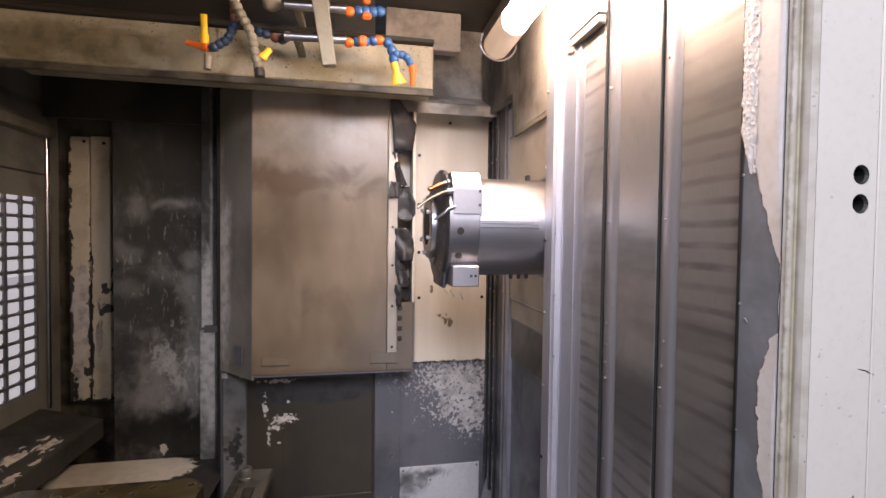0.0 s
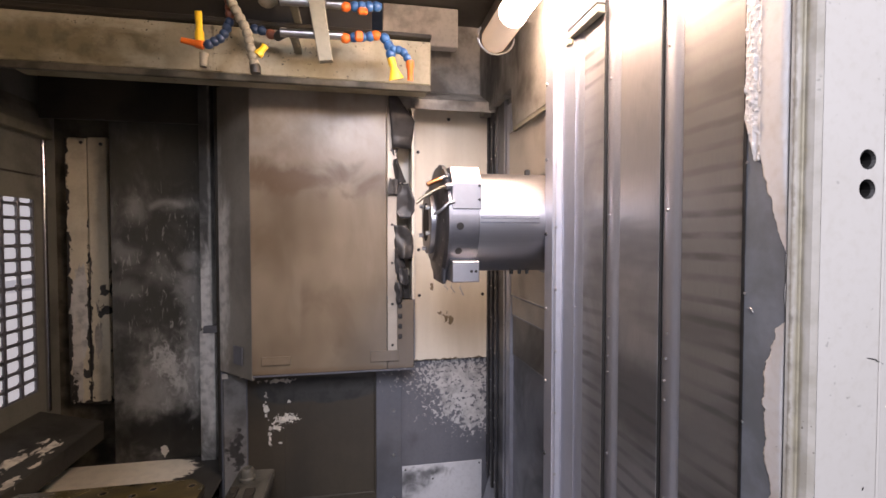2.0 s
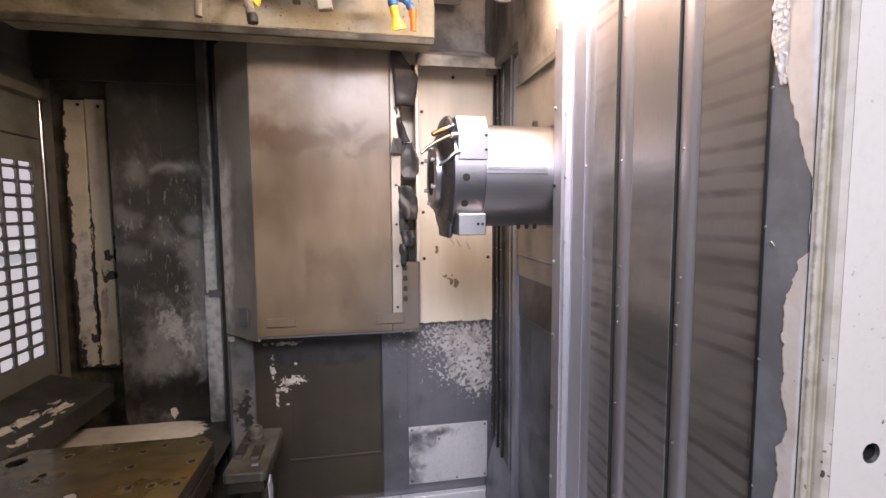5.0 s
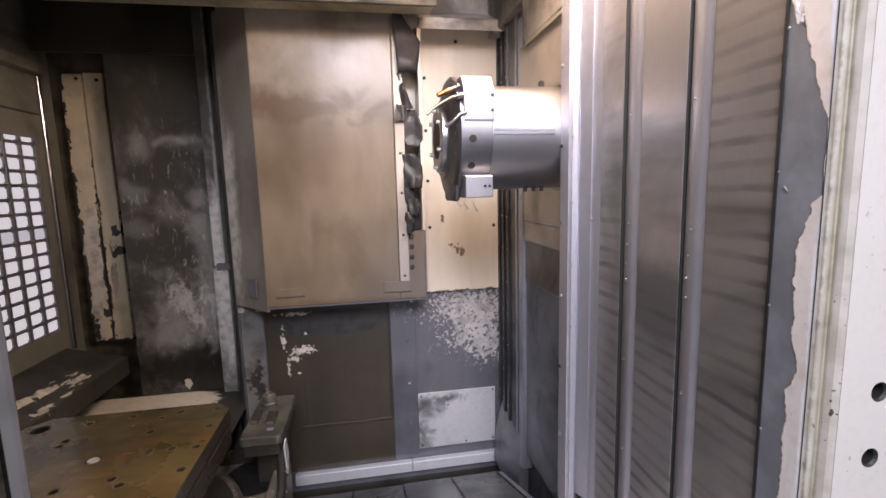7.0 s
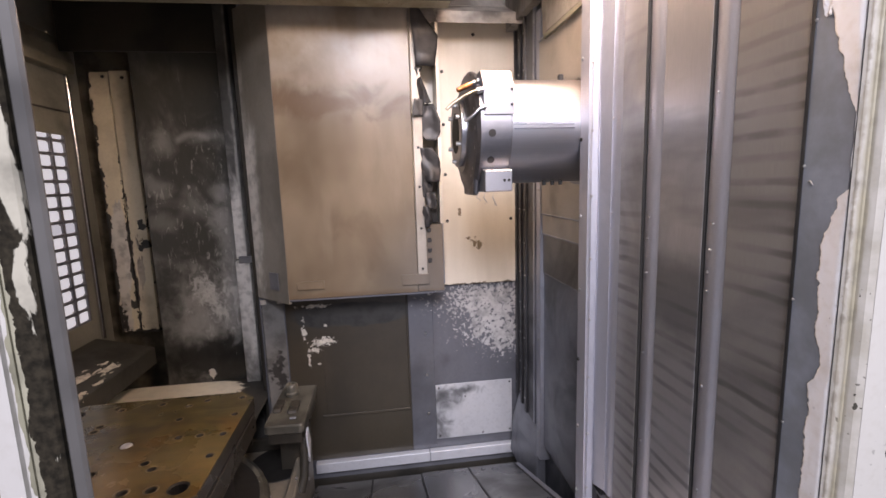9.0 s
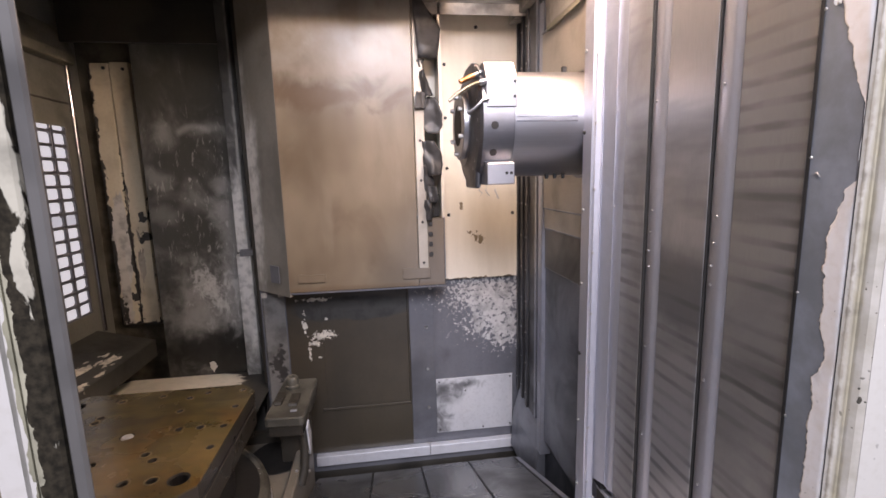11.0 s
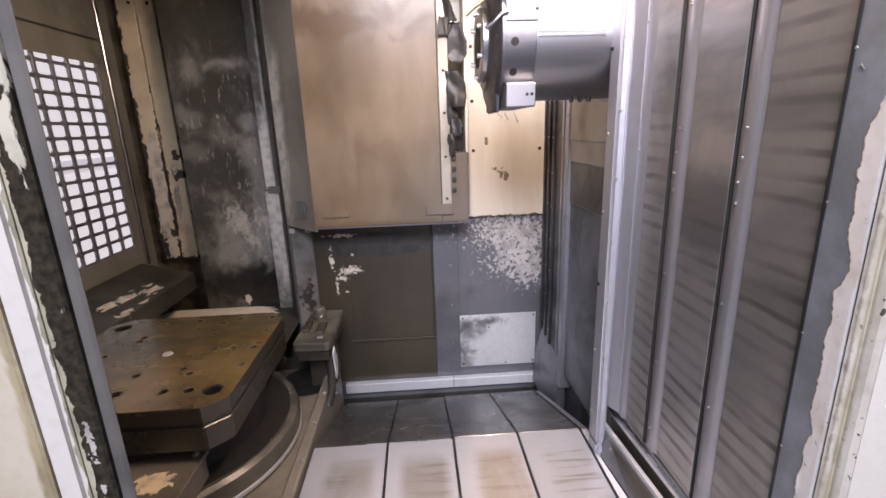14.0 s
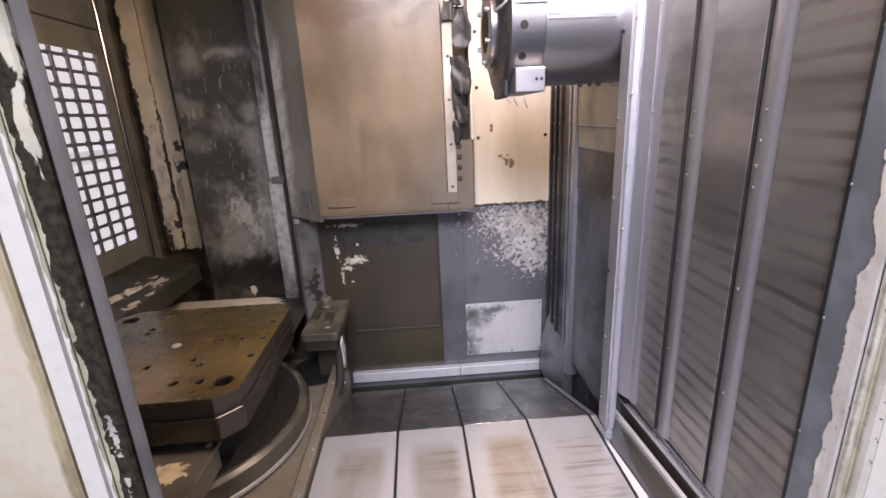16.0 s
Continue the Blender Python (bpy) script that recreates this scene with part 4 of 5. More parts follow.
def flap(parent, rows, seed, curl=0.02, out=0.012):
    """A torn, curled rubber flap between left and right edges given as (height, left, right), top first."""
    bm, n, m = bmesh.new(), 8, 14
    grid, top, foot = [], rows[0][0], rows[-1][0]
    for j in range(m + 1):
        z = top + (foot - top) * j / m
        k = next((i for i in range(len(rows) - 1) if rows[i + 1][0] <= z + 1e-6), len(rows) - 2)
        f = (z - rows[k][0]) / (rows[k + 1][0] - rows[k][0])
        left, right = (rows[k][i] + (rows[k + 1][i] - rows[k][i]) * f for i in (1, 2))
        row = []
        for i in range(n + 1):
            u = i / n
            w = noise.noise(Vector((u * 1.6, z * 14, seed))) + 0.35 * noise.noise(Vector((u * 4, z * 40, seed + 9)))
            x = left + (right - left) * u + 0.004 * noise.noise(Vector((u * 3, z * 60, seed + 2)))
            row.append(bm.verts.new((x, 1.545 - out - curl * (w + 0.7 * math.sin(2.6 * u + seed)), z + 0.006 * noise.noise(Vector((u * 5, seed, 5))))))
        grid.append(row)
    for j in range(m):
        for i in range(n):
            bm.faces.new((grid[j][i], grid[j][i + 1], grid[j + 1][i + 1], grid[j + 1][i]))
    o = sub(parent, "rubber_flap", bm, RUBBER, "torn black rubber flap")
    mod = o.modifiers.new("thick", "SOLIDIFY")
    mod.thickness = 0.0025
    return smooth(o, 60)


for k, rows in enumerate((((1.695, -0.222, -0.205), (1.66, -0.225, -0.18), (1.603, -0.218, -0.133), (1.505, -0.212, -0.151)), ((1.505, -0.212, -0.19), (1.48, -0.207, -0.202)),
                          ((1.467, -0.206, -0.198), (1.42, -0.206, -0.178), (1.388, -0.2, -0.164)), ((1.402, -0.222, -0.19), (1.35, -0.228, -0.193)),
                          ((1.39, -0.19, -0.155), (1.34, -0.2, -0.138), (1.295, -0.205, -0.136), (1.272, -0.18, -0.15)), ((1.248, -0.205, -0.17), (1.215, -0.204, -0.145), (1.17, -0.203, -0.139), (1.135, -0.19, -0.146)),
                          ((1.17, -0.206, -0.185), (1.11, -0.204, -0.168), (1.085, -0.2, -0.172)), ((1.10, -0.195, -0.162), (1.06, -0.19, -0.158), (1.045, -0.182, -0.165)),
                          ((1.055, -0.205, -0.185), (1.02, -0.2, -0.175), (0.985, -0.198, -0.186)))):
    flap(cab, rows, 2.3 * k + 1, 0.006 if k == 3 else 0.016, 0.014 if k in (3, 7) else 0.006)
sub(cab, "slot_shadow_box", box(-0.176, -0.149, 1.56, 1.59, 0.995, 1.075, 0.002), HOLE)
for z in (0.86, 0.895, 0.93, 0.965):
    sub(cab, "tear_tab", box(-0.192, -0.178, 1.540, 1.546, z, z + 0.016, 0.003), RUBBER)

# ---- right hand telescopic covers ----
def rolled_lip(x, y1, wide, proud):
    """A folded sheet edge: rises softly out of the panel, runs flat and turns in at its end."""
    outline = []
    for k in range(7):
        u = k / 6
        outline.append((y1 - wide + 0.4 * wide * u, x - proud * (0.5 - 0.5 * math.cos(math.pi * u))))
    outline += [(y1 - 0.002, x - proud), (y1, x - proud + 0.002), (y1, x + 0.004), (y1 - wide, x + 0.004)]
    return prism([(across, along) for along, across in outline], "z", 0.423, 1.998)


for y0, y1, x in ((0.4945, 0.6395, 0.150), (0.643, 0.7895, 0.142), (0.793, 0.905, 0.132)):
    c = tagged(part("telescopic_cover", box(x, x + 0.006, y0, y1 - 0.036, 0.425, 1.998, 0.001), PLAINPANEL if x == 0.142 else PANEL), "stainless telescopic cover panel streaked with oily wiper marks", "cover panel", "telescopic covers")
    lip = smooth(part("lip", rolled_lip(x, y1, 0.036, 0.005), LIP, c, "folded blue-grey steel lip"), 50)
    part("back_flange", box(x + 0.0004, x + 0.03, y0 - 0.0025, y0 - 0.0001, 0.425, 1.998), HOLE, c)
    for z in (0.47, 0.62, 0.80, 0.955, 0.985, 1.02, 1.06, 1.25, 1.5):
        bolt(lip, (x - 0.005, y1 - 0.011 + 0.003 * math.sin(40 * z), z), (-1, 0, 0), 0.0024)
post2 = tagged(smooth(part("cover_post", box(0.09, 0.113, 0.92, 0.972, 0.32, 1.998, 0.006, None, 3), POSTM), 50), "light steel edge post with screws down both sides", "post")
part("foot", box(0.0915, 0.1115, 0.9215, 0.9705, 0.29, 0.319, 0.005, None, 2), POSTM, post2, "scuffed steel foot")
part("front_strip", prism([(0.1135, 0.921), (0.1255, 0.895), (0.132, 0.895), (0.132, 0.93), (0.1135, 0.93)], "z", 0.425, 1.998), LIP, post2)
for k in range(12):
    bolt(post2, (0.096, 0.92, 0.42 + 0.135 * k), (0, -1, 0), 0.0032)
    bolt(post2, (0.09, 0.958, 0.39 + 0.165 * k), (-1, 0, 0), 0.0042, DARKBOLT if k % 3 == 2 else None)
bar = tagged(part("cover_head_bar", box(0.1155, 0.1315, 0.79, 0.925, 1.626, 1.642, 0.002), DUCT), "stained steel head bar across the telescopic covers", "bar")
part("upper_bead", box(0.1135, 0.1315, 0.79, 0.925, 1.6445, 1.652, 0.002), LIP, bar, "bright folded bead")
part("joint", box(0.117, 0.1315, 0.79, 0.925, 1.642, 1.6445), HOLE, bar)
part("end_bracket", box(0.1135, 0.1305, 0.9, 0.919, 1.612, 1.6255, 0.003), DUCT, bar)
structure(part("wall_right", box(0.175, 0.22, 0.43, 1.74, -0.25, 1.998), FARPANEL), "dark oily steel inner wall behind the covers", "wall")
# tracks under the covers


def slanted(x0, x1, y0, y1, z0, z1, lean):
    """A bar along y whose near end stands lean metres further out."""
    return prism([(x0 + lean, y0), (x1 + lean, y0), (x1, y1), (x0, y1)], "z", z0, z1)


track = tagged(part("cover_track", slanted(0.1145, 0.1735, 0.45, 0.935, 0.30, 0.345, 0.0), BLACK_OIL), "grooved steel guide track under the cover panels", "track")
for x, wide, z0, z1, lean in ((0.1155, 0.009, 0.346, 0.36, 0.032), (0.1365, 0.0085, 0.346, 0.389, 0.027), (0.149, 0.006, 0.346, 0.397, 0.02)):
    web = part("track_rail", slanted(x + 0.001, x + wide - 0.001, 0.45, 0.95, z0, z1 - 0.011, lean), BLACK_OIL, track, "dark oily rail")
    part("rail_cap", slanted(x, x + wide, 0.45, 0.951, z1 - 0.0108, z1, lean), TRACKM, web, "bright worn running edge")
part("rail_mouth", box(0.128, 0.17, 0.915, 0.95, 0.398, 0.4235), HOLE, track)
apron = tagged(part("slope_sheet", bmesh.new(), FARPANEL), "oily steel apron under the guide track", "apron")
sheet = bmesh.new()
corners = [sheet.verts.new(p) for p in ((0.1135, 0.93, 0.352), (0.1465, 0.45, 0.352), (0.137, 0.45, 0.287), (0.1045, 0.93, 0.287), (0.1165, 0.93, 0.352), (0.1495, 0.45, 0.352), (0.14, 0.45, 0.287), (0.1075, 0.93, 0.287))]
for ring in ((0, 1, 2, 3), (4, 7, 6, 5), (0, 4, 5, 1), (1, 5, 6, 2), (2, 6, 7, 3), (3, 7, 4, 0)):
    sheet.faces.new([corners[k] for k in ring])
bmesh.ops.recalc_face_normals(sheet, faces=sheet.faces[:])
sheet.to_mesh(apron.data)
sheet.free()
for y, z in ((0.89, 0.33), (0.84, 0.335), (0.72, 0.32), (0.6, 0.33)):
    bolt(apron, (0.1135 + (0.93 - y) * 0.069 - (0.352 - z) * 0.145, y, z), (-1, 0, 0), 0.0035)
chips = bmesh.new()
random.seed(21)
for k in range(110):
    y, d = random.uniform(0.52, 0.93), random.uniform(0.0006, 0.0016)
    x = 0.1375 + (0.95 - y) * 0.054 + random.uniform(0.0, 0.012)
    box(x, x + 2 * d, y, y + d, 0.389, 0.3895 + d * random.uniform(1, 2.5), 0.0, chips)
tagged(part("swarf", chips, BOLT), "bright metal chips caught along the guide rails", "chips", kind="stuff")
# vertical cover stack beyond the post
for k, (z0, z1, m) in enumerate(((0.26, 0.846, FARPANEL), (0.844, 0.97, LOWSLAT), (0.968, 1.03, SLAT), (1.028, 1.17, SLAT), (1.168, 1.345, SLAT), (1.343, 1.53, SLAT))):
    o = tagged(part("stack_cover", box(0.150 - 0.003 * k, 0.154 - 0.003 * k, 0.974, 1.345, z0, z1, 0.001), m), "tan oily sliding cover plate behind the spindle", "cover plate", "sliding cover stack")
    part("wiper_edge", box(0.146 - 0.003 * k, 0.151 - 0.003 * k, 0.976, 1.343, z1 - 0.005, z1, 0.001), FARPANEL, o)
rail = tagged(part("cover_rail", box(0.137, 0.174, 1.343, 1.378, 0.205, 1.62, 0.002), LIP), "bright upright guide rail beside the sliding covers", "rail")
for k in range(8):
    bolt(rail, (0.138, 1.357, 0.3 + 0.16 * k), (-1, 0, 0), 0.004)
for y0, y1, x in ((1.38, 1.45, 0.158), (1.452, 1.53, 0.152), (1.532, 1.60, 0.158), (1.602, 1.669, 0.163)):
    o = tagged(part("far_cover", box(x, x + 0.006, y0, y1, 0.285, 1.70, 0.001), FARDARK), "dark oily telescopic cover strip beside the back wall", "cover strip", "far covers")
    lip = part("lip", box(x - 0.007, x, y1 - 0.018, y1, 0.285, 1.70, 0.001), LIP if y0 < 1.4 else FARDARK, o)
    for k in range(12):
        bolt(lip, (x - 0.007, y1 - 0.009, 0.34 + 0.115 * k), (-1, 0, 0), 0.0035)
tagged(part("far_apron", prism([(0.163, 0.30), (0.163, 0.0), (0.125, 0.06), (0.135, 0.2)], "y", 1.36, 1.65, 0.002), FARPANEL), "dark steel apron at the foot of the far covers", "apron")
header = structure(part("wall_right_header", prism([(0.974, 1.532), (1.30, 1.532), (1.315, 1.655), (1.669, 1.655), (1.669, 1.998), (0.974, 1.998)], "x", 0.128, 0.172, 0.002), HEADM), "sooty bright header sheet above the covers", "wall")
# thin dark bar put in for the shadow line below the header
part("header_shade_bar", box(0.1265, 0.142, 0.974, 1.29, 1.519, 1.531, 0.001), DUCT, header, "dark bar drawn for the header's shadow line")

# ---- front of the machine round the doorway ----
chan = tagged(part("door_channel", box(0.147, 0.178, 0.4315, 0.4915, -0.3, 2.03, 0.002), CHANNEL), "blue-grey door channel with flaking off-white paint", "door channel")
part("channel_bead", box(0.1462, 0.147, 0.4865, 0.4915, 0.0, 2.0, 0.0003), DARKBOLT, chan, "dark sealing lip")


def paint_layer(y0, z0, z1, step):
    """What is left of the paint on the channel: a thin skin with a torn, lifted edge."""
    bm, rows, n = bmesh.new(), [], 9
    for k in range(int((z1 - z0) / step) + 1):
        z = z0 + step * k
        upper_edge = np.interp(z, (1.192, 1.205, 1.34, 1.4), (0.430, 0.439, 0.4785, 0.481))
        lower_edge = np.interp(z, (1.06, 1.085, 1.105, 1.115), (0.4555, 0.445, 0.44, 0.430))
        edge = float(upper_edge if z > 1.15 else lower_edge) - 0.013 * math.exp(-((z - 0.912) / 0.018) ** 2) - 0.007 * math.exp(-((z - 0.708) / 0.015) ** 2)
        edge += 0.0042 * noise.noise(Vector((0, 3, z * 16))) + 0.005 * noise.noise(Vector((0, 7, z * 37))) * (0.5 + noise.noise(Vector((9, 2, z * 9)))) + (0.0056 if z > 0.95 else 0.0034) * noise.noise(Vector((5, 7, z * 90))) * (0.6 + noise.noise(Vector((4, 2, z * 13)))) + 0.0018 * noise.noise(Vector((5, 3, z * 210))) + 0.0005 * noise.noise(Vector((5, 1, z * 420)))
        edge = min(max(edge, y0 + 0.0004), 0.481)
        row = []
        for i in range(n + 1):
            u = (i / n) ** 0.6
            y = y0 + (edge - y0) * u
            lift = max(0.0, 1 - (edge - y) / 0.006) ** 1.5 * max(0.0, 0.0002 + 0.0022 * noise.noise(Vector((2, 0, z * 31))))
            row.append(bm.verts.new((0.1467 - lift - 0.0003 * noise.noise(Vector((y * 200, 0, z * 60))), y, z)))
        rows.append(row)
    for a, b in zip(rows, rows[1:]):
        for i in range(n):
            bm.faces.new((a[i], b[i], b[i + 1], a[i + 1]))
    return bm


def bead_flakes(z0, z1, step):
    """Old paint that still clings to the bead: a crumpled strip with curled scales."""
    bm, rows, n = bmesh.new(), [], 10
    for k in range(int((z1 - z0) / step) + 1):
        z = z0 + step * k
        grow = min(1.0, (z - z0) / 0.05)
        edge = 0.474 + 0.0145 * grow + 0.002 * noise.noise(Vector((1, 2, z * 60))) + 0.0016 * noise.noise(Vector((1, 2, z * 200)))
        row = []
        for i in range(n + 1):
            y = 0.468 + (min(edge, 0.4895) - 0.468) * i / n
            bump = max(0.0, noise.noise(Vector((y * 320, 4, z * 190)))) * 0.0019 + max(0.0, noise.noise(Vector((y * 150, 9, z * 60)))) * 0.0012
            base = 0.1464 - 0.0014 * min(1.0, max(0.0, (y - 0.473) / 0.004))
            row.append(bm.verts.new((base - bump, y, z)))
        rows.append(row)
    for a, b in zip(rows, rows[1:]):
        for i in range(n):
            bm.faces.new((a[i], b[i], b[i + 1], a[i + 1]))
    return bm


part("paint_crust", bead_flakes(1.30, 1.998, 0.002), OLDPAINT, chan, "curled off-white paint scales")
skin = smooth(part("paint_layer", paint_layer(0.4312, 0.35, 2.0, 0.0012), OLDPAINT, chan, "torn off-white paint skin with lifted edges"), 60)
mod = skin.modifiers.new("thick", "SOLIDIFY")
mod.thickness, mod.offset = 0.0003, 0.0
for k in range(10):
    bolt(chan, (0.1458, 0.4845, 0.5 + 0.16 * k), (-1, 0, 0), 0.0018)
smooth(part("stuck_chip", tube([(0.1464, 0.4795, 1.122), (0.1455, 0.476, 1.123), (0.146, 0.4725, 1.118)], [0.0004, 0.0008, 0.0005], 6), BOLT, chan, "bright curled metal chip"), 60)
FOLDX = 0.242
front = structure(part("wall_front", holed([(0.1598, 0.0), (1.3, 0.0), (1.3, 2.9), (0.1598, 2.9)], [(0.219, 1.893, 0.011), (0.219, 1.861, 0.011), (0.211, 1.498, 0.0115), (0.207, 1.421, 0.0115)], 0, -0.02, 0.02)[0], WHITE), "off-white painted machine front with round holes", "wall")
linings = part("hole", holed([(0.1598, 0.0), (1.3, 0.0), (1.3, 2.9), (0.1598, 2.9)], [(0.219, 1.893, 0.011), (0.219, 1.861, 0.011), (0.211, 1.498, 0.0115), (0.207, 1.421, 0.0115)], 0, -0.02, 0.019)[1], HOLE, front)
front.matrix_world = pose(0, 0.405, -0.6, 90, 0, 0)
part("fold_ridge", prism([(FOLDX - 0.002, 0.4045), (FOLDX, 0.4035), (FOLDX + 0.002, 0.4045)], "z", -0.55, 2.25), WHITE, front)
for x0, z0, dx, dz in ((0.224, 1.077, 0.014, -0.003), (0.236, 1.0735, 0.01, -0.004), (0.228, 1.56, 0.003, 0.006), (0.222, 0.93, 0.002, 0.004)):
    part("scratch", tube([(x0, 0.4046, z0), (x0 + 0.6 * dx, 0.4046, z0 + 0.5 * dz), (x0 + dx, 0.4046, z0 + dz)], [0.0003, 0.0007, 0.0003], 6), DARKBOLT, front)
for o in front.children:
    if o.name.split(".")[0] in ("fold_ridge", "scratch"):
        o.matrix_parent_inverse = front.matrix_world.inverted()
edge = structure(part("trim_front", prism([(0.1462, 0.4306), (0.1474, 0.4262), (0.1508, 0.4222), (0.1516, 0.4206), (0.1528, 0.4196), (0.1534, 0.4166), (0.1555, 0.4105), (0.1594, 0.4053), (0.1594, 0.431)], "z", -0.6, 2.3), GRIMY), "grimy off-white folded edge of the doorway", "trim")
part("edge_crack", box(0.1460, 0.1468, 0.4302, 0.4311, 0.0, 2.0), DARKBOLT, edge, "dark cracked seam")
structure(part("wall_front_low", box(-1.55, 0.149, 0.40, 0.44, -0.6, 0.30), WHITE), "off-white machine front below the doorway", "wall")
structure(part("wall_front_top", box(-1.55, 1.3, 0.36, 0.40, 2.03, 2.3), WHITE), "off-white machine front above the doorway", "wall")

door = tagged(empty("sliding_door", (-0.9, 0.345, 0.3)), "off-white sliding door with a blackened, flaked edge", "door")
sub(door, "skin", box(-1.55, -0.6155, 0.33, 0.36, -0.6, 2.3, 0.002), DOORSKIN)
sub(door, "edge_fold", box(-0.615, -0.5915, 0.330, 0.345, -0.6, 2.3, 0.004, None, 2), FOLD, "chipped white fold")
sub(door, "edge_band", box(-0.591, -0.5708, 0.333, 0.343, -0.6, 2.3, 0.002), DOORBAND, "blackened edge with paint flakes")
sub(door, "edge_strip", box(-0.5704, -0.5598, 0.336, 0.341, -0.6, 2.3, 0.002), STRIP, "dull grey steel edge strip")

# ---- floor ----
structure(part("floor", box(-1.5, 0.3, 0.43, 1.75, -0.25, -0.2), BLACK_OIL), "black oily sump floor", "floor")
for k, (x0, x1) in enumerate(((-0.612, -0.424), (-0.418, -0.252), (-0.246, -0.081), (-0.075, 0.088))):
    z = 0.285 - 0.004 * (k < 2)
    o = tagged(part("floor_cover", box(x0, x1, 0.44, 1.03, z - 0.008, z, 0.001), FLOORM), "wiped bright way cover with a darkened rear slope", "way cover", "floor way covers")
    part("slope_plate", prism([(1.0305, z), (1.50, z - 0.182), (1.50, z - 0.19), (1.0305, z - 0.008)], "x", x0, x1, 0.001), SLOPEM, o, "steel slope, darkened for the dark wall it mirrors")
    part("seam_lip", prism([(0.44, z + 0.002), (1.03, z + 0.002), (1.50, z - 0.18), (1.50, z - 0.19), (1.03, z - 0.008), (0.44, z - 0.008)], "x", x1 + 0.0005, x1 + 0.005), DARKBOLT, o, "dark wiper lip")
margin = tagged(part("floor_margin", prism([(0.0935, 0.44), (0.138, 0.44), (0.1035, 0.93), (0.112, 0.93), (0.112, 1.03), (0.0935, 1.03)], "z", 0.27, 0.283, 0.001), RAILM), "bright steel margin strip of the floor covers", "strip")
# duller steel than the margin, to dim the strip where it slopes
part("slope_strip", prism([(1.0305, 0.283), (1.50, 0.10), (1.50, 0.09), (1.0305, 0.27)], "x", 0.0935, 0.112), LIP, margin, "dull steel slope strip")
tagged(part("gutter", box(-0.80, 0.163, 1.502, 1.686, -0.02, 0.0), BLACK_OIL), "black oily coolant gutter along the back wall", "gutter")
part("gutter_wall", box(-0.80, 0.163, 1.502, 1.51, 0.0, 0.085), GREY, bpy.data.objects["gutter"])

# ---- rotary table, pallet, locating block ----
table = tagged(empty("rotary_table", (-0.785, 1.10, 0)), "oily cast iron rotary table on a tan casting", "rotary table")
sub(table, "base", box(-1.13, -0.442, 0.70, 1.49, -0.19, 0.262, 0.008), BASEM)
sub(table, "side_wall", box(-0.441, -0.414, 0.70, 1.49, -0.19, 0.30, 0.004), BASEM)
smooth(sub(table, "turntable", lathe([(0, 0.335), (0.068, 0.335), (0.082, 0.331), (0.09, 0.32)], (-0.803, 1.105, 0.24), (-0.803, 1.105, 1.0), 96), BLOCKM), 30)
smooth(sub(table, "rim_band", lathe([(0, 0.3365), (0.004, 0.338), (0.012, 0.3365), (0.013, 0.331)], (-0.803, 1.105, 0.27), (-0.803, 1.105, 1.0), 96), TRACKM), 30)
smooth(sub(table, "pedestal", lathe([(0, 0.24), (0.11, 0.24)], (-0.79, 1.10, 0.33), (-0.79, 1.10, 1.0), 48), HOLE), 30)
# flat black disc on the turntable deepens the shade under the pallet
smooth(sub(table, "pallet_shade_disc", lathe([(0, 0.295), (0.002, 0.295), (0.0025, 0.29)], (-0.785, 1.10, 0.3302), (-0.785, 1.10, 1.0), 64), HOLE), 30)
for k in range(5):
    o = bolt(None, (-0.421, 0.82 + 0.145 * k, 0.30), (0, 0, 1), 0.005)
    o.parent, o.matrix_parent_inverse = table, Matrix.Translation(-table.location)

PX0, PX1, PY0, PY1, C = -1.035, -0.533, 0.852, 1.352, 0.042
outline = [(PX0 + C, PY0), (PX1 - C, PY0), (PX1, PY0 + C), (PX1, PY1 - C), (PX1 - C, PY1), (PX0 + C, PY1), (PX0, PY1 - C), (PX0, PY0 + C)]
holes = [(-0.578, 0.920, 0.022), (-0.99, 0.92, 0.022), (-0.99, 1.29, 0.022), (-0.771, 1.109, 0.016)]
for x in (-0.631, -0.686, -0.788, -0.878):
    holes.append((x, 0.923, 0.0105 if x != -0.788 else 0.0115))
for x, y in ((-0.689, 1.022), (-0.663, 0.997), (-0.787, 1.0), (-0.893, 1.018), (-0.94, 1.0), (-0.555, 1.028), (-0.888, 1.215), (-0.888, 1.19), (-0.565, 1.315), (-0.66, 1.315), (-0.78, 1.315), (-0.88, 1.30),
             (-0.696, 1.216), (-0.557, 1.217), (-0.555, 1.119), (-0.66, 1.122), (-0.61, 1.122), (-0.99, 1.11), (-0.93, 1.11), (-0.84, 0.9), (-0.91, 0.89), (-0.70, 1.29)):
    holes.append((x, y, 0.0085))
pal = tagged(empty("pallet", (-0.785, 1.10, 0.43)), "rust-bloomed iron machine pallet drilled with bolt holes", "pallet")
slab, lining = holed(outline, holes, 0.535, 0.498, 0.03)
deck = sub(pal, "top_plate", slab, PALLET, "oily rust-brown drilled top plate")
lining.free()
for x, y, r in holes:
    ring_bm = holed([(x - 1, y - 1), (x + 1, y - 1), (x + 1, y + 1), (x - 1, y + 1)], [(x, y, r)], 0.535, 0.498, 0.03)
    ring_bm[0].free()
    deeper(part("bolt_hole", ring_bm[1], HOLE), deck)
    if r < 0.012:
        smooth(deeper(part("hole_rim", lathe([(0.0, r * 1.02), (0.0006, r * 1.06), (0.0006, r * 1.35), (0.0, r * 1.45)], (x, y, 0.5351), (x, y, 1), 20, False), RIM), deck), 30)

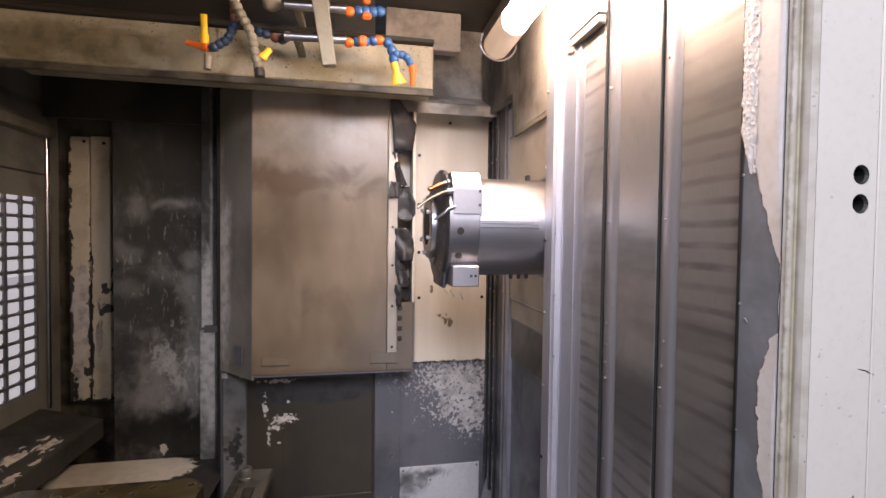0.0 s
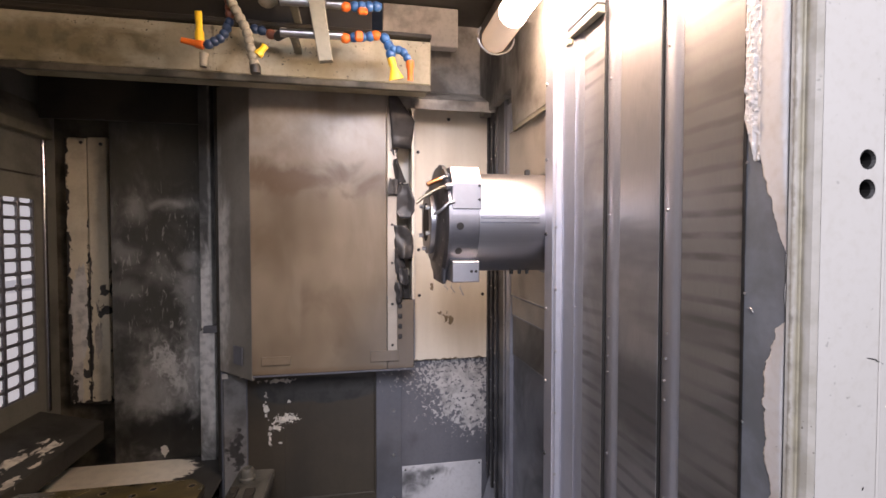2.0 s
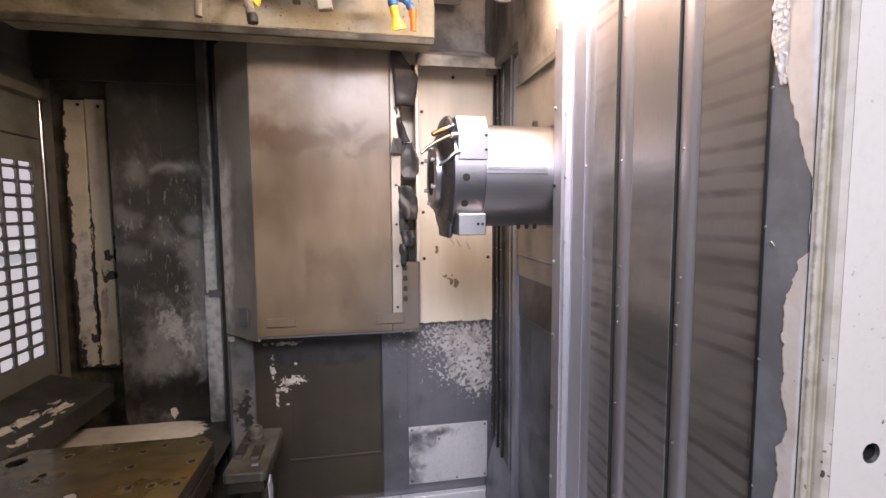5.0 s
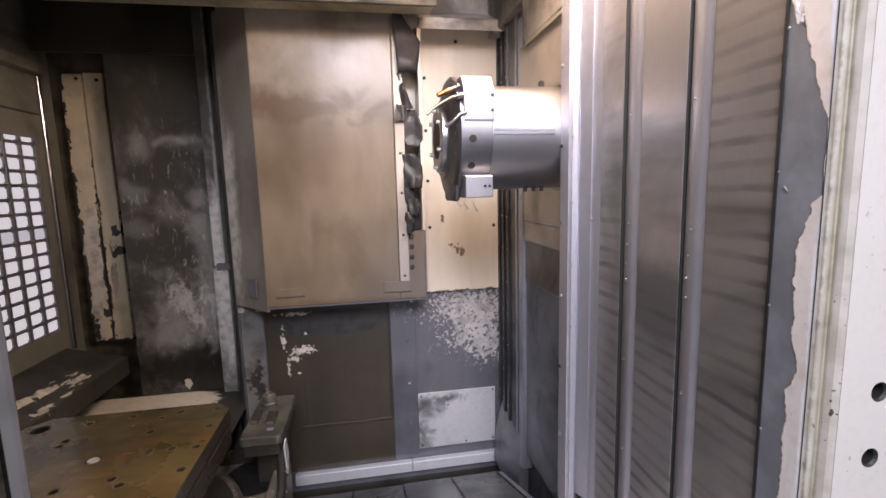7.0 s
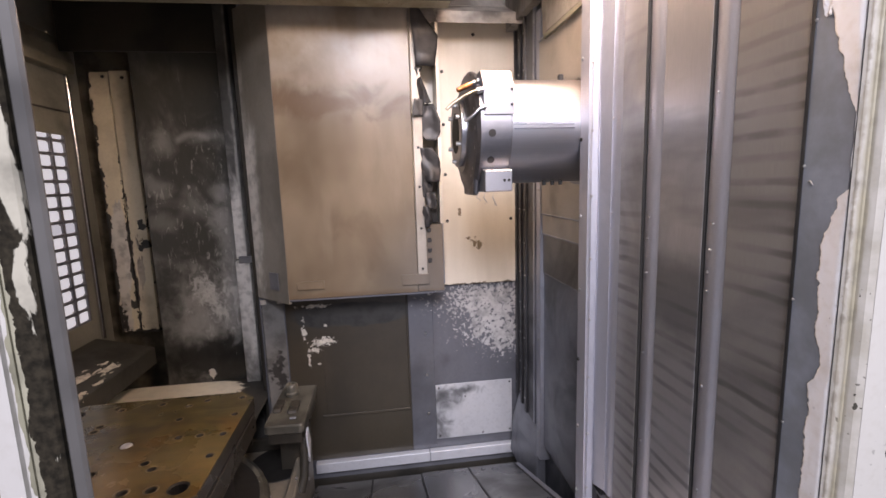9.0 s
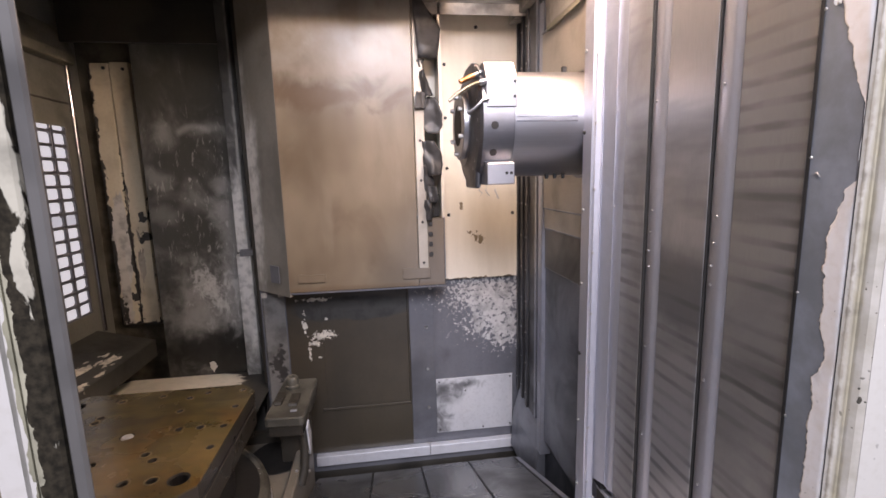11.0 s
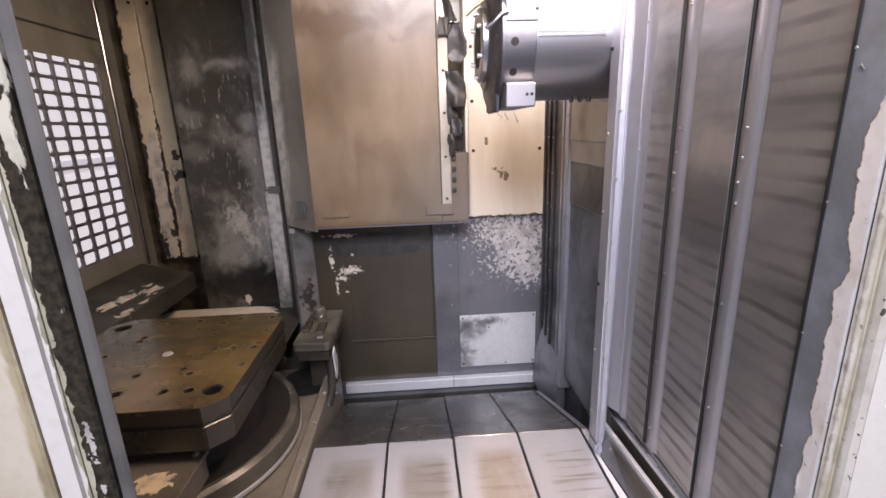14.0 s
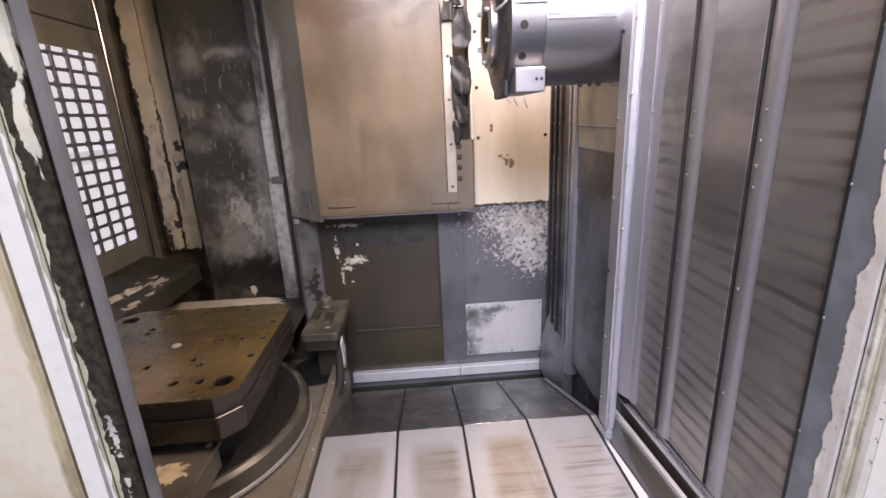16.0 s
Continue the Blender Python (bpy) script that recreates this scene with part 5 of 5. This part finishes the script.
sub(pal, "groove", prism([(x * 0.995 - 0.785 * 0.005, y * 0.995 + 1.1 * 0.005) for x, y in outline], "z", 0.488, 0.498), HOLE)
band = bmesh.new()
around = [(x + (0.0006 if x > -0.785 else -0.0006), y + (0.0006 if y > 1.1 else -0.0006)) for x, y in outline]
for (xa, ya), (xb, yb) in zip(around, around[1:] + around[:1]):
    band.faces.new([band.verts.new(p) for p in ((xa, ya, 0.4982), (xb, yb, 0.4982), (xb, yb, 0.5315), (xa, ya, 0.5315))])
bmesh.ops.remove_doubles(band, verts=band.verts[:], dist=0.0001)
sub(pal, "edge_band", band, CAST, "dark oily machined edge")
body = sub(pal, "body", prism(outline, "z", 0.43, 0.488, 0.003), CAST)
for x in (-0.80, -0.75):
    deeper(part("side_hole", cyl((x, 0.8515, 0.461), (x, 0.862, 0.461), 0.0075, None, 14), HOLE), body)
smooth(sub(pal, "centre_plug", lathe([(0, 0.0135), (0.014, 0.0135), (0.018, 0.011), (0.0195, 0.005)], (-0.771, 1.109, 0.518), (-0.771, 1.109, 1), 24), TRACKM, "bright steel centre plug"), 40)

clamp = tagged(empty("clamp_box", (-0.88, 0.83, 0.33)), "dark iron clamp box with cream paint flakes", "clamp")
CLAMPM = paint("flaked_clamp_paint", (0.13, 0.12, 0.1), (0.06, 0.055, 0.045), 0.35, peel=[((-0.87, 0.80, 0.405), (0.035, 0.03, 0.3), 0.6, 40, 0.0)], bare=(0.7, 0.6, 0.42))
sub(clamp, "body", box(-0.965, -0.805, 0.66, 0.888, 0.338, 0.395, 0.006), CLAMPM)
sub(clamp, "stand", box(-0.94, -0.83, 0.60, 0.685, -0.2, 0.337, 0.004), BLACK_OIL)
sub(clamp, "lid", box(-0.97, -0.80, 0.655, 0.892, 0.3955, 0.405, 0.002), CLAMPM)
for x, y in ((-0.82, 0.875), (-0.95, 0.875)):
    o = bolt(None, (x, y, 0.405), (0, 0, 1), 0.008)
    o.parent, o.matrix_parent_inverse = clamp, Matrix.Translation(-clamp.location)

blk = tagged(empty("locating_block", (-0.385, 1.33, 0.2)), "oily cast locating block with a steel pin on top", "block")
sub(blk, "cap", prism([(-0.489, 1.243), (-0.395, 1.238), (-0.386, 1.247), (-0.384, 1.495), (-0.492, 1.5), (-0.497, 1.252)], "z", 0.447, 0.475, 0.004), BLOCKM)
sub(blk, "cap_body", prism([(-0.486, 1.252), (-0.394, 1.248), (-0.389, 1.49), (-0.488, 1.494)], "z", 0.415, 0.4465), CAST)
sub(blk, "column", box(-0.486, -0.41, 1.36, 1.485, 0.262, 0.4145, 0.004), BLACK_OIL)
# flat black disc drawn for the shadowed hollow under the block
smooth(sub(blk, "recess", lathe([(0, 0.095), (0.0015, 0.094)], (-0.5, 1.4, 0.2622), (-0.5, 1.4, 1), 40), HOLE), 30)
smooth(sub(blk, "pin", lathe([(0, 0.023), (0.01, 0.023), (0.014, 0.0195), (0.03, 0.0195), (0.036, 0.017), (0.038, 0.0145), (0.038, 0.009), (0.03, 0.008)], (-0.452, 1.435, 0.474), (-0.452, 1.435, 1), 28), BLOCKM), 35)
for x, y, wide in ((-0.474, 1.345, 0.012), (-0.428, 1.33, 0.014)):
    sub(blk, "clip", prism([(y - 0.03, 0.475), (y - 0.022, 0.486), (y + 0.01, 0.481), (y + 0.035, 0.49), (y + 0.045, 0.475)], "x", x - wide, x + wide, 0.003), BLACK_OIL)
sub(blk, "tag", box(-0.43, -0.412, 1.272, 1.282, 0.475, 0.479, 0.001), LIP)
sub(blk, "paint_flake", prism([(1.258, 0.43), (1.285, 0.44), (1.31, 0.385), (1.295, 0.345), (1.278, 0.335), (1.268, 0.385)], "x", -0.386, -0.382), RAILM, "loose white paint flake")
smooth(sub(blk, "leg", tube([(-0.4, 1.285, 0.414), (-0.398, 1.28, 0.36), (-0.4, 1.265, 0.3), (-0.412, 1.25, 0.262)], [0.013, 0.014, 0.013, 0.015], 12), BLACK_OIL), 40)
for y, z in ((1.268, 0.35), (1.25, 0.30)):
    o = bolt(None, (-0.386, y, z), (1, 0, 0), 0.005)
    o.parent, o.matrix_parent_inverse = blk, Matrix.Translation(-blk.location)

swarf = bmesh.new()
random.seed(11)
for k in range(60):
    a, r = random.uniform(-0.35, 0.45), random.uniform(0.262, 0.312)
    x, y, d = -0.803 + r * math.cos(a), 1.105 + r * math.sin(a), random.uniform(0.0006, 0.0018)
    box(x, x + 2 * d, y, y + d, 0.3295, 0.3305 + d, 0.0, swarf)
heap = tagged(part("swarf", swarf, BOLT), "scattered bright metal chips on the turntable", "chips", kind="stuff")
# the table stands at the far end of its travel
for o in (table, pal, blk, heap):
    o.location.x -= 0.205

# ---- spindle head ----
SY, SZ, SR = 1.08, 1.244, 0.118
sp = tagged(empty("spindle_head", (0.0, SY, SZ)), "ground steel spindle head with collar and coolant nozzles", "spindle")
smooth(sub(sp, "housing", lathe([(0, SR), (0.06, SR), (0.12, SR), (0.18, SR), (0.236, SR), (0.238, SR - 0.002)], (0.165, SY, SZ), (-1, SY, SZ), 96), CHROME), 30)
# raised bright bands draw highlight lines along the housing
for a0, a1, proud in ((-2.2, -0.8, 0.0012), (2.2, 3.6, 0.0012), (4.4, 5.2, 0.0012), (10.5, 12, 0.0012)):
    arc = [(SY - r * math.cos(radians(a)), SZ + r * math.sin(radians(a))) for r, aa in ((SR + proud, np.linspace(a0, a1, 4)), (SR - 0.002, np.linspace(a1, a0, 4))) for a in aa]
    sub(sp, "highlight_band", prism(arc, "x", -0.06, 0.075), POLISH, "raised bright band drawn for a highlight line")
ring = [(SY + 0.127 * math.cos(2 * math.pi * k / 64), SZ + 0.127 * math.sin(2 * math.pi * k / 64)) for k in range(64)]
collar = smooth(sub(sp, "collar", prism(ring, "x", -0.126, -0.064, 0.0015), COLLAR), 30)
upper_lug = sub(sp, "upper_lug", prism([(SY - 0.128, SZ + 0.024), (SY - 0.128, SZ + 0.082), (SY - 0.10, SZ + 0.119), (SY + 0.09, SZ + 0.122), (SY + 0.11, SZ + 0.07), (SY, SZ + 0.06)], "x", -0.127, -0.060, 0.002), LUG, "bright machined upper lug")
lower_lug = sub(sp, "lower_lug", prism([(SY - 0.122, SZ - 0.088), (SY - 0.122, SZ - 0.134), (SY + 0.10, SZ - 0.134), (SY + 0.10, SZ - 0.085), (SY, SZ - 0.07)], "x", -0.125, -0.064, 0.002), LUG, "bright machined lower lug")
nose = smooth(sub(sp, "nose_cap", lathe([(0, 0.136), (0.007, 0.136), (0.014, 0.128), (0.019, 0.1), (0.022, 0.094), (0.026, 0.09)], (-0.1265, SY, SZ), (-1, SY, SZ), 64), CAPMETAL), 25)
sub(sp, "cap_ear", prism([(SY - 0.07, SZ + 0.10), (SY - 0.06, SZ + 0.124), (SY + 0.02, SZ + 0.124), (SY + 0.05, SZ + 0.1)], "x", -0.140, -0.1275, 0.004), CAPMETAL)
sub(sp, "cap_foot", prism([(SY - 0.085, SZ - 0.09), (SY - 0.075, SZ - 0.142), (SY + 0.04, SZ - 0.142), (SY + 0.05, SZ - 0.09)], "x", -0.140, -0.1275, 0.004), CAPMETAL)
mouth = smooth(sub(sp, "nose_ring", lathe([(0, 0.076), (0.012, 0.076), (0.014, 0.073), (0.014, 0.046), (-0.03, 0.03)], (-0.150, SY, SZ), (-1, SY, SZ), 48), CHROME), 25)
sub(sp, "taper_bore", cyl((-0.13, SY, SZ), (-0.1645, SY, SZ), 0.034, 0.0455, 32), HOLE)
for a in (40, 95, 150, 205, 270, 330):
    y, z = SY + 0.063 * math.cos(radians(a)), SZ + 0.063 * math.sin(radians(a))
    deeper(part("drive_key", cyl((-0.158, y, z), (-0.173, y, z), 0.0055, 0.005, 10), BOLT), mouth)
for a in (200, 225, 238, 290, 160, 180):
    o = bolt(None, (-0.138, SY + 0.113 * math.cos(radians(a)), SZ + 0.113 * math.sin(radians(a))), (-1, 0, 0), 0.0065)
    deeper(o, nose)
for z in (-0.012, -0.066):
    a = math.asin(z / 0.127)
    out = Vector((0, -math.cos(a), math.sin(a)))
    c = Vector((-0.108, SY - 0.127 * math.cos(a), SZ + z))
    deeper(part("collar_hole", cyl(c - out * 0.01, c + out * 0.0008, 0.008, None, 20), HOLE), collar)
for x in (-0.082, -0.072):
    deeper(part("lug_hole", cyl((x, SY - 0.1228, SZ - 0.11), (x, SY - 0.1, SZ - 0.11), 0.0032, None, 12), HOLE), lower_lug)
for z in (0.045, 0.075):
    o = bolt(None, (-0.066, SY - 0.128, SZ + z), (0, -1, 0), 0.003, DARKBOLT)
    deeper(o, upper_lug)
smooth(sub(sp, "nozzle", tube([(-0.143, 0.983, SZ + 0.092), (-0.150, 0.982, SZ + 0.09), (-0.176, 0.977, SZ + 0.078)], [0.005, 0.0062, 0.0048], 12), COPPER), 50)
smooth(sub(sp, "nozzle_fitting", tube([(-0.126, 0.985, SZ + 0.097), (-0.134, 0.984, SZ + 0.096), (-0.135, 0.984, SZ + 0.095), (-0.144, 0.983, SZ + 0.092)], [0.0085, 0.0085, 0.0062, 0.0062], 8), COLLAR), 40)
smooth(sub(sp, "thin_tube", tube([(-0.136, 0.955, SZ + 0.073), (-0.15, 0.953, SZ + 0.07), (-0.17, 0.951, SZ + 0.06), (-0.19, 0.949, SZ + 0.047), (-0.204, 0.948, SZ + 0.035)], 0.0036, 10), BRASS), 50)
smooth(sub(sp, "tube_fitting", tube([(-0.126, 0.955, SZ + 0.075), (-0.14, 0.954, SZ + 0.072)], 0.0068, 8), LUG), 40)
smooth(sub(sp, "short_tube", tube([(-0.122, 0.947, SZ + 0.04), (-0.136, 0.945, SZ + 0.036), (-0.15, 0.948, SZ + 0.022), (-0.166, 0.955, SZ + 0.012)], 0.0036, 10), BOLT), 50)
for k, (x, y) in enumerate(((-0.13, 1.0), (-0.118, 0.985), (-0.1, 0.975))):
    smooth(sub(sp, "hanging_chip", tube([(x, y, SZ - 0.134), (x - 0.004, y, SZ - 0.146), (x + 0.004, y - 0.002, SZ - 0.152 - 0.006 * k), (x - 0.002, y, SZ - 0.16)], [0.0008, 0.0014, 0.0014, 0.0006], 6), BOLT, "curled metal chip"), 60)
sub(sp, "eye_screw", box(0.075, 0.087, 1.05, 1.06, SZ + 0.113, SZ + 0.128, 0.002), DARKBOLT)
sub(sp, "seal_ring", lathe([(0, SR + 0.008), (0.012, SR + 0.008)], (0.147, SY, SZ), (-1, SY, SZ), 48), FARPANEL)
for k in range(3):
    sub(sp, "drip_screw", cyl((0.04 + 0.02 * k, SY - 0.03, SZ - SR + 0.004), (0.04 + 0.02 * k, SY - 0.03, SZ - SR - 0.007), 0.005, 0.004, 10), DARKBOLT)

# ---- work lamp ----
lamp = tagged(empty("work_lamp", (0.035, 0.9, 1.735)), "glowing tube work lamp with a tan end and wire clip", "lamp")
smooth(sub(lamp, "tube", lathe([(0, 0.03), (0.003, 0.033), (0.46, 0.033), (0.463, 0.03)], (0.04, 0.58, 1.74), (0.04, 2, 1.74), 32), LAMP), 40)
smooth(sub(lamp, "end_cap", lathe([(0, 0.034), (0.002, 0.036), (0.15, 0.036), (0.16, 0.028)], (0.04, 1.044, 1.74), (0.04, 2, 1.74), 32), LAMPEND), 40)
smooth(sub(lamp, "wire_clip", tube([(0.04 + 0.05 * math.cos(t), 1.18, 1.74 + 0.045 * math.sin(t)) for t in np.linspace(2.6, 7.2, 20)] + [(0.10, 1.18, 1.79), (0.128, 1.18, 1.79)], 0.003, 8), BOLT), 60)
sub(lamp, "bracket", box(0.06, 0.127, 0.62, 0.66, 1.725, 1.755, 0.003), FARPANEL)

# ---- coolant nozzles under the beam ----
BEADS = {}


def bead(parent, place, way, r, material):
    """One ball-and-socket segment of a jointed coolant hose."""
    if material.name not in BEADS:
        bm = lathe([(-1.0, 0.55), (-0.8, 0.8), (-0.3, 1.0), (0.15, 0.98), (0.55, 0.8), (0.75, 0.62), (0.95, 0.62)], (0, 0, 0), (0, 0, 1), 20)
        me = bpy.data.meshes.new("segment")
        bm.to_mesh(me)
        bm.free()
        for p in me.polygons:
            p.use_smooth = True
        me.materials.append(material)
        BEADS[material.name] = me
    ob = new("segment", BEADS[material.name])
    ob.matrix_world = Matrix.Translation(place) @ Vector(way).to_track_quat("Z", "Y").to_matrix().to_4x4() @ Matrix.Diagonal((r, r, r, 1))
    ob.parent, ob.matrix_parent_inverse = parent, Matrix.Translation(-parent.location)
    return ob


def jointed(parent, points, r, material):
    pts = [Vector(p) for p in points]
    for a, b in zip(pts, pts[1:]):
        n = max(1, round((b - a).length / (1.55 * r)))
        for i in range(n):
            bead(parent, a.lerp(b, (i + 0.5) / n), b - a, r, material)


def flat_nozzle(parent, top, tip, wide, material):
    """A fan nozzle: a round neck that flattens to a wide mouth."""
    top, tip = Vector(top), Vector(tip)
    down = (tip - top).normalized()
    wide_way = Vector((1, 0, 0)) if abs(down.x) < 0.7 else Vector((0, 0, 1))
    deep_way = down.cross(wide_way).normalized()
    wide_way = deep_way.cross(down).normalized()
    bm, rings, n = bmesh.new(), [], 12
    for v, rx, ry in ((0, 0.011, 0.011), (0.3, 0.011, 0.011), (0.4, 0.008, 0.008), (1.0, wide, 0.003)):
        rings.append([bm.verts.new(top.lerp(tip, v) + wide_way * (rx * math.cos(t)) + deep_way * (ry * math.sin(t))) for t in np.linspace(0, 2 * math.pi, n + 1)[:-1]])
    for a, b in zip(rings, rings[1:]):
        for i in range(n):
            bm.faces.new((a[i], a[(i + 1) % n], b[(i + 1) % n], b[i]))
    bm.faces.new(rings[0])
    bm.faces.new(rings[-1])
    bmesh.ops.recalc_face_normals(bm, faces=bm.faces[:])
    return smooth(sub(parent, "fan_nozzle", bm, material), 50)


NY = 1.25
man = tagged(empty("coolant_manifold", (-0.43, 1.3, 1.9)), "dark grey coolant manifold bar with two steel pipes", "manifold")
sub(man, "bar", prism([(-0.462, 1.90), (-0.418, 1.90), (-0.385, 1.66), (-0.42, 1.655)], "y", 1.205, 1.225, 0.002), DUCT)
for z in (1.742, 1.823):
    smooth(sub(man, "pipe", tube([(-0.52, NY, z - 0.004), (-0.36, NY, z)], 0.0105, 16), BOLT), 40)
    sub(man, "clip", box(-0.43, -0.405, 1.225, NY, z - 0.008, z + 0.008, 0.002), DUCT)
    sub(man, "stay", box(-0.50, -0.48, NY, 1.376, z - 0.008, z + 0.008, 0.002), DUCT)
lower = tagged(empty("coolant_nozzle", (-0.3, NY, 1.74)), "blue jointed coolant hose with yellow and orange nozzles", "coolant hose", "coolant hoses")
jointed(lower, [(-0.362, NY, 1.735), (-0.345, NY, 1.738)], 0.013, ORANGE)
jointed(lower, [(-0.342, NY, 1.739), (-0.278, NY, 1.748)], 0.0125, BLUE)
sub(lower, "valve", box(-0.33, -0.308, NY - 0.022, NY - 0.006, 1.725, 1.752, 0.005), ORANGE, "orange valve lever")
jointed(lower, [(-0.285, NY, 1.75), (-0.262, NY, 1.75)], 0.013, ORANGE)
jointed(lower, [(-0.258, NY, 1.752), (-0.242, NY, 1.735), (-0.232, NY, 1.69)], 0.0135, BLUE)
jointed(lower, [(-0.235, NY - 0.005, 1.715), (-0.205, NY - 0.01, 1.712), (-0.186, NY - 0.01, 1.685)], 0.011, BLUE)
flat_nozzle(lower, (-0.234, NY, 1.692), (-0.219, NY, 1.637), 0.021, YELLOW)
flat_nozzle(lower, (-0.184, NY - 0.01, 1.684), (-0.183, NY - 0.01, 1.632), 0.008, ORANGE)
upper2 = tagged(empty("coolant_nozzle", (-0.31, NY, 1.82)), "blue jointed coolant hose with orange couplings", "coolant hose", "coolant hoses")
jointed(upper2, [(-0.362, NY, 1.818), (-0.343, NY, 1.82)], 0.013, ORANGE)
jointed(upper2, [(-0.338, NY, 1.821), (-0.262, NY, 1.828)], 0.0135, BLUE)
sub(upper2, "valve", box(-0.322, -0.296, NY - 0.02, NY - 0.004, 1.797, 1.815, 0.005), ORANGE, "orange valve lever")
jointed(upper2, [(-0.31, NY, 1.845), (-0.308, NY, 1.90)], 0.011, ORANGE)
left = tagged(empty("coolant_nozzle", (-0.68, NY, 1.70)), "grimy blue jointed hose with orange and yellow nozzles", "coolant hose", "coolant hoses")
jointed(left, [(-0.64, NY, 1.76), (-0.66, NY, 1.715), (-0.70, NY, 1.69)], 0.0115, NAVY)
flat_nozzle(left, (-0.705, NY, 1.692), (-0.757, NY, 1.701), 0.007, ORANGE)
flat_nozzle(left, (-0.713, NY, 1.70), (-0.716, NY, 1.775), 0.009, YELLOW)
jointed(left, [(-0.645, NY, 1.83), (-0.642, NY, 1.765)], 0.0105, RUSTY)
smooth(sub(left, "stub", tube([(-0.71, NY + 0.02, 1.68), (-0.712, NY + 0.02, 1.645)], [0.011, 0.009], 12), HOSE), 40)
big = tagged(empty("hose", (-0.62, NY, 1.8)), "dirty beige jointed hose hanging with a yellow nozzle", "hose", "coolant hoses")
jointed(big, [(-0.66, NY - 0.02, 1.90), (-0.635, NY - 0.02, 1.80), (-0.598, NY - 0.02, 1.73), (-0.578, NY - 0.02, 1.635)], 0.0125, HOSE)
smooth(sub(big, "end_cap", tube([(-0.5795, NY - 0.02, 1.645), (-0.578, NY - 0.02, 1.638), (-0.5765, NY - 0.02, 1.622)], [0.0115, 0.0135, 0.0125], 14), BLACK_OIL, "grimy dark end cap"), 40)
flat_nozzle(big, (-0.572, NY - 0.02, 1.668), (-0.552, NY - 0.02, 1.695), 0.009, YELLOW)
dim = tagged(empty("coolant_nozzle", (-0.53, 1.31, 1.75)), "grimy dark jointed hose on the manifold pipe", "coolant hose", "coolant hoses")
jointed(dim, [(-0.60, 1.30, 1.765), (-0.565, 1.30, 1.758)], 0.012, NAVY)
jointed(dim, [(-0.56, 1.30, 1.755), (-0.54, 1.30, 1.75)], 0.013, RUSTY)
smooth(sub(dim, "stub", tube([(-0.535, 1.30, 1.748), (-0.51, NY, 1.74)], 0.012, 12), RUBBER), 40)
lump = tagged(empty("hose", (-0.56, 1.3, 1.85)), "crusted beige hose coupling under the ceiling", "hose", "coolant hoses")
jointed(lump, [(-0.58, 1.28, 1.835), (-0.53, 1.28, 1.84)], 0.024, HOSE)

# ---- workshop round the machine ----

CONCRETE = plain("workshop_concrete", (0.28, 0.28, 0.27), 0.6, 0.0, 0.3, 4.0)
structure(part("ground", box(-4.5, 4.5, -4.0, 3.5, -0.85, -0.8), CONCRETE), "grey concrete workshop floor", "floor")
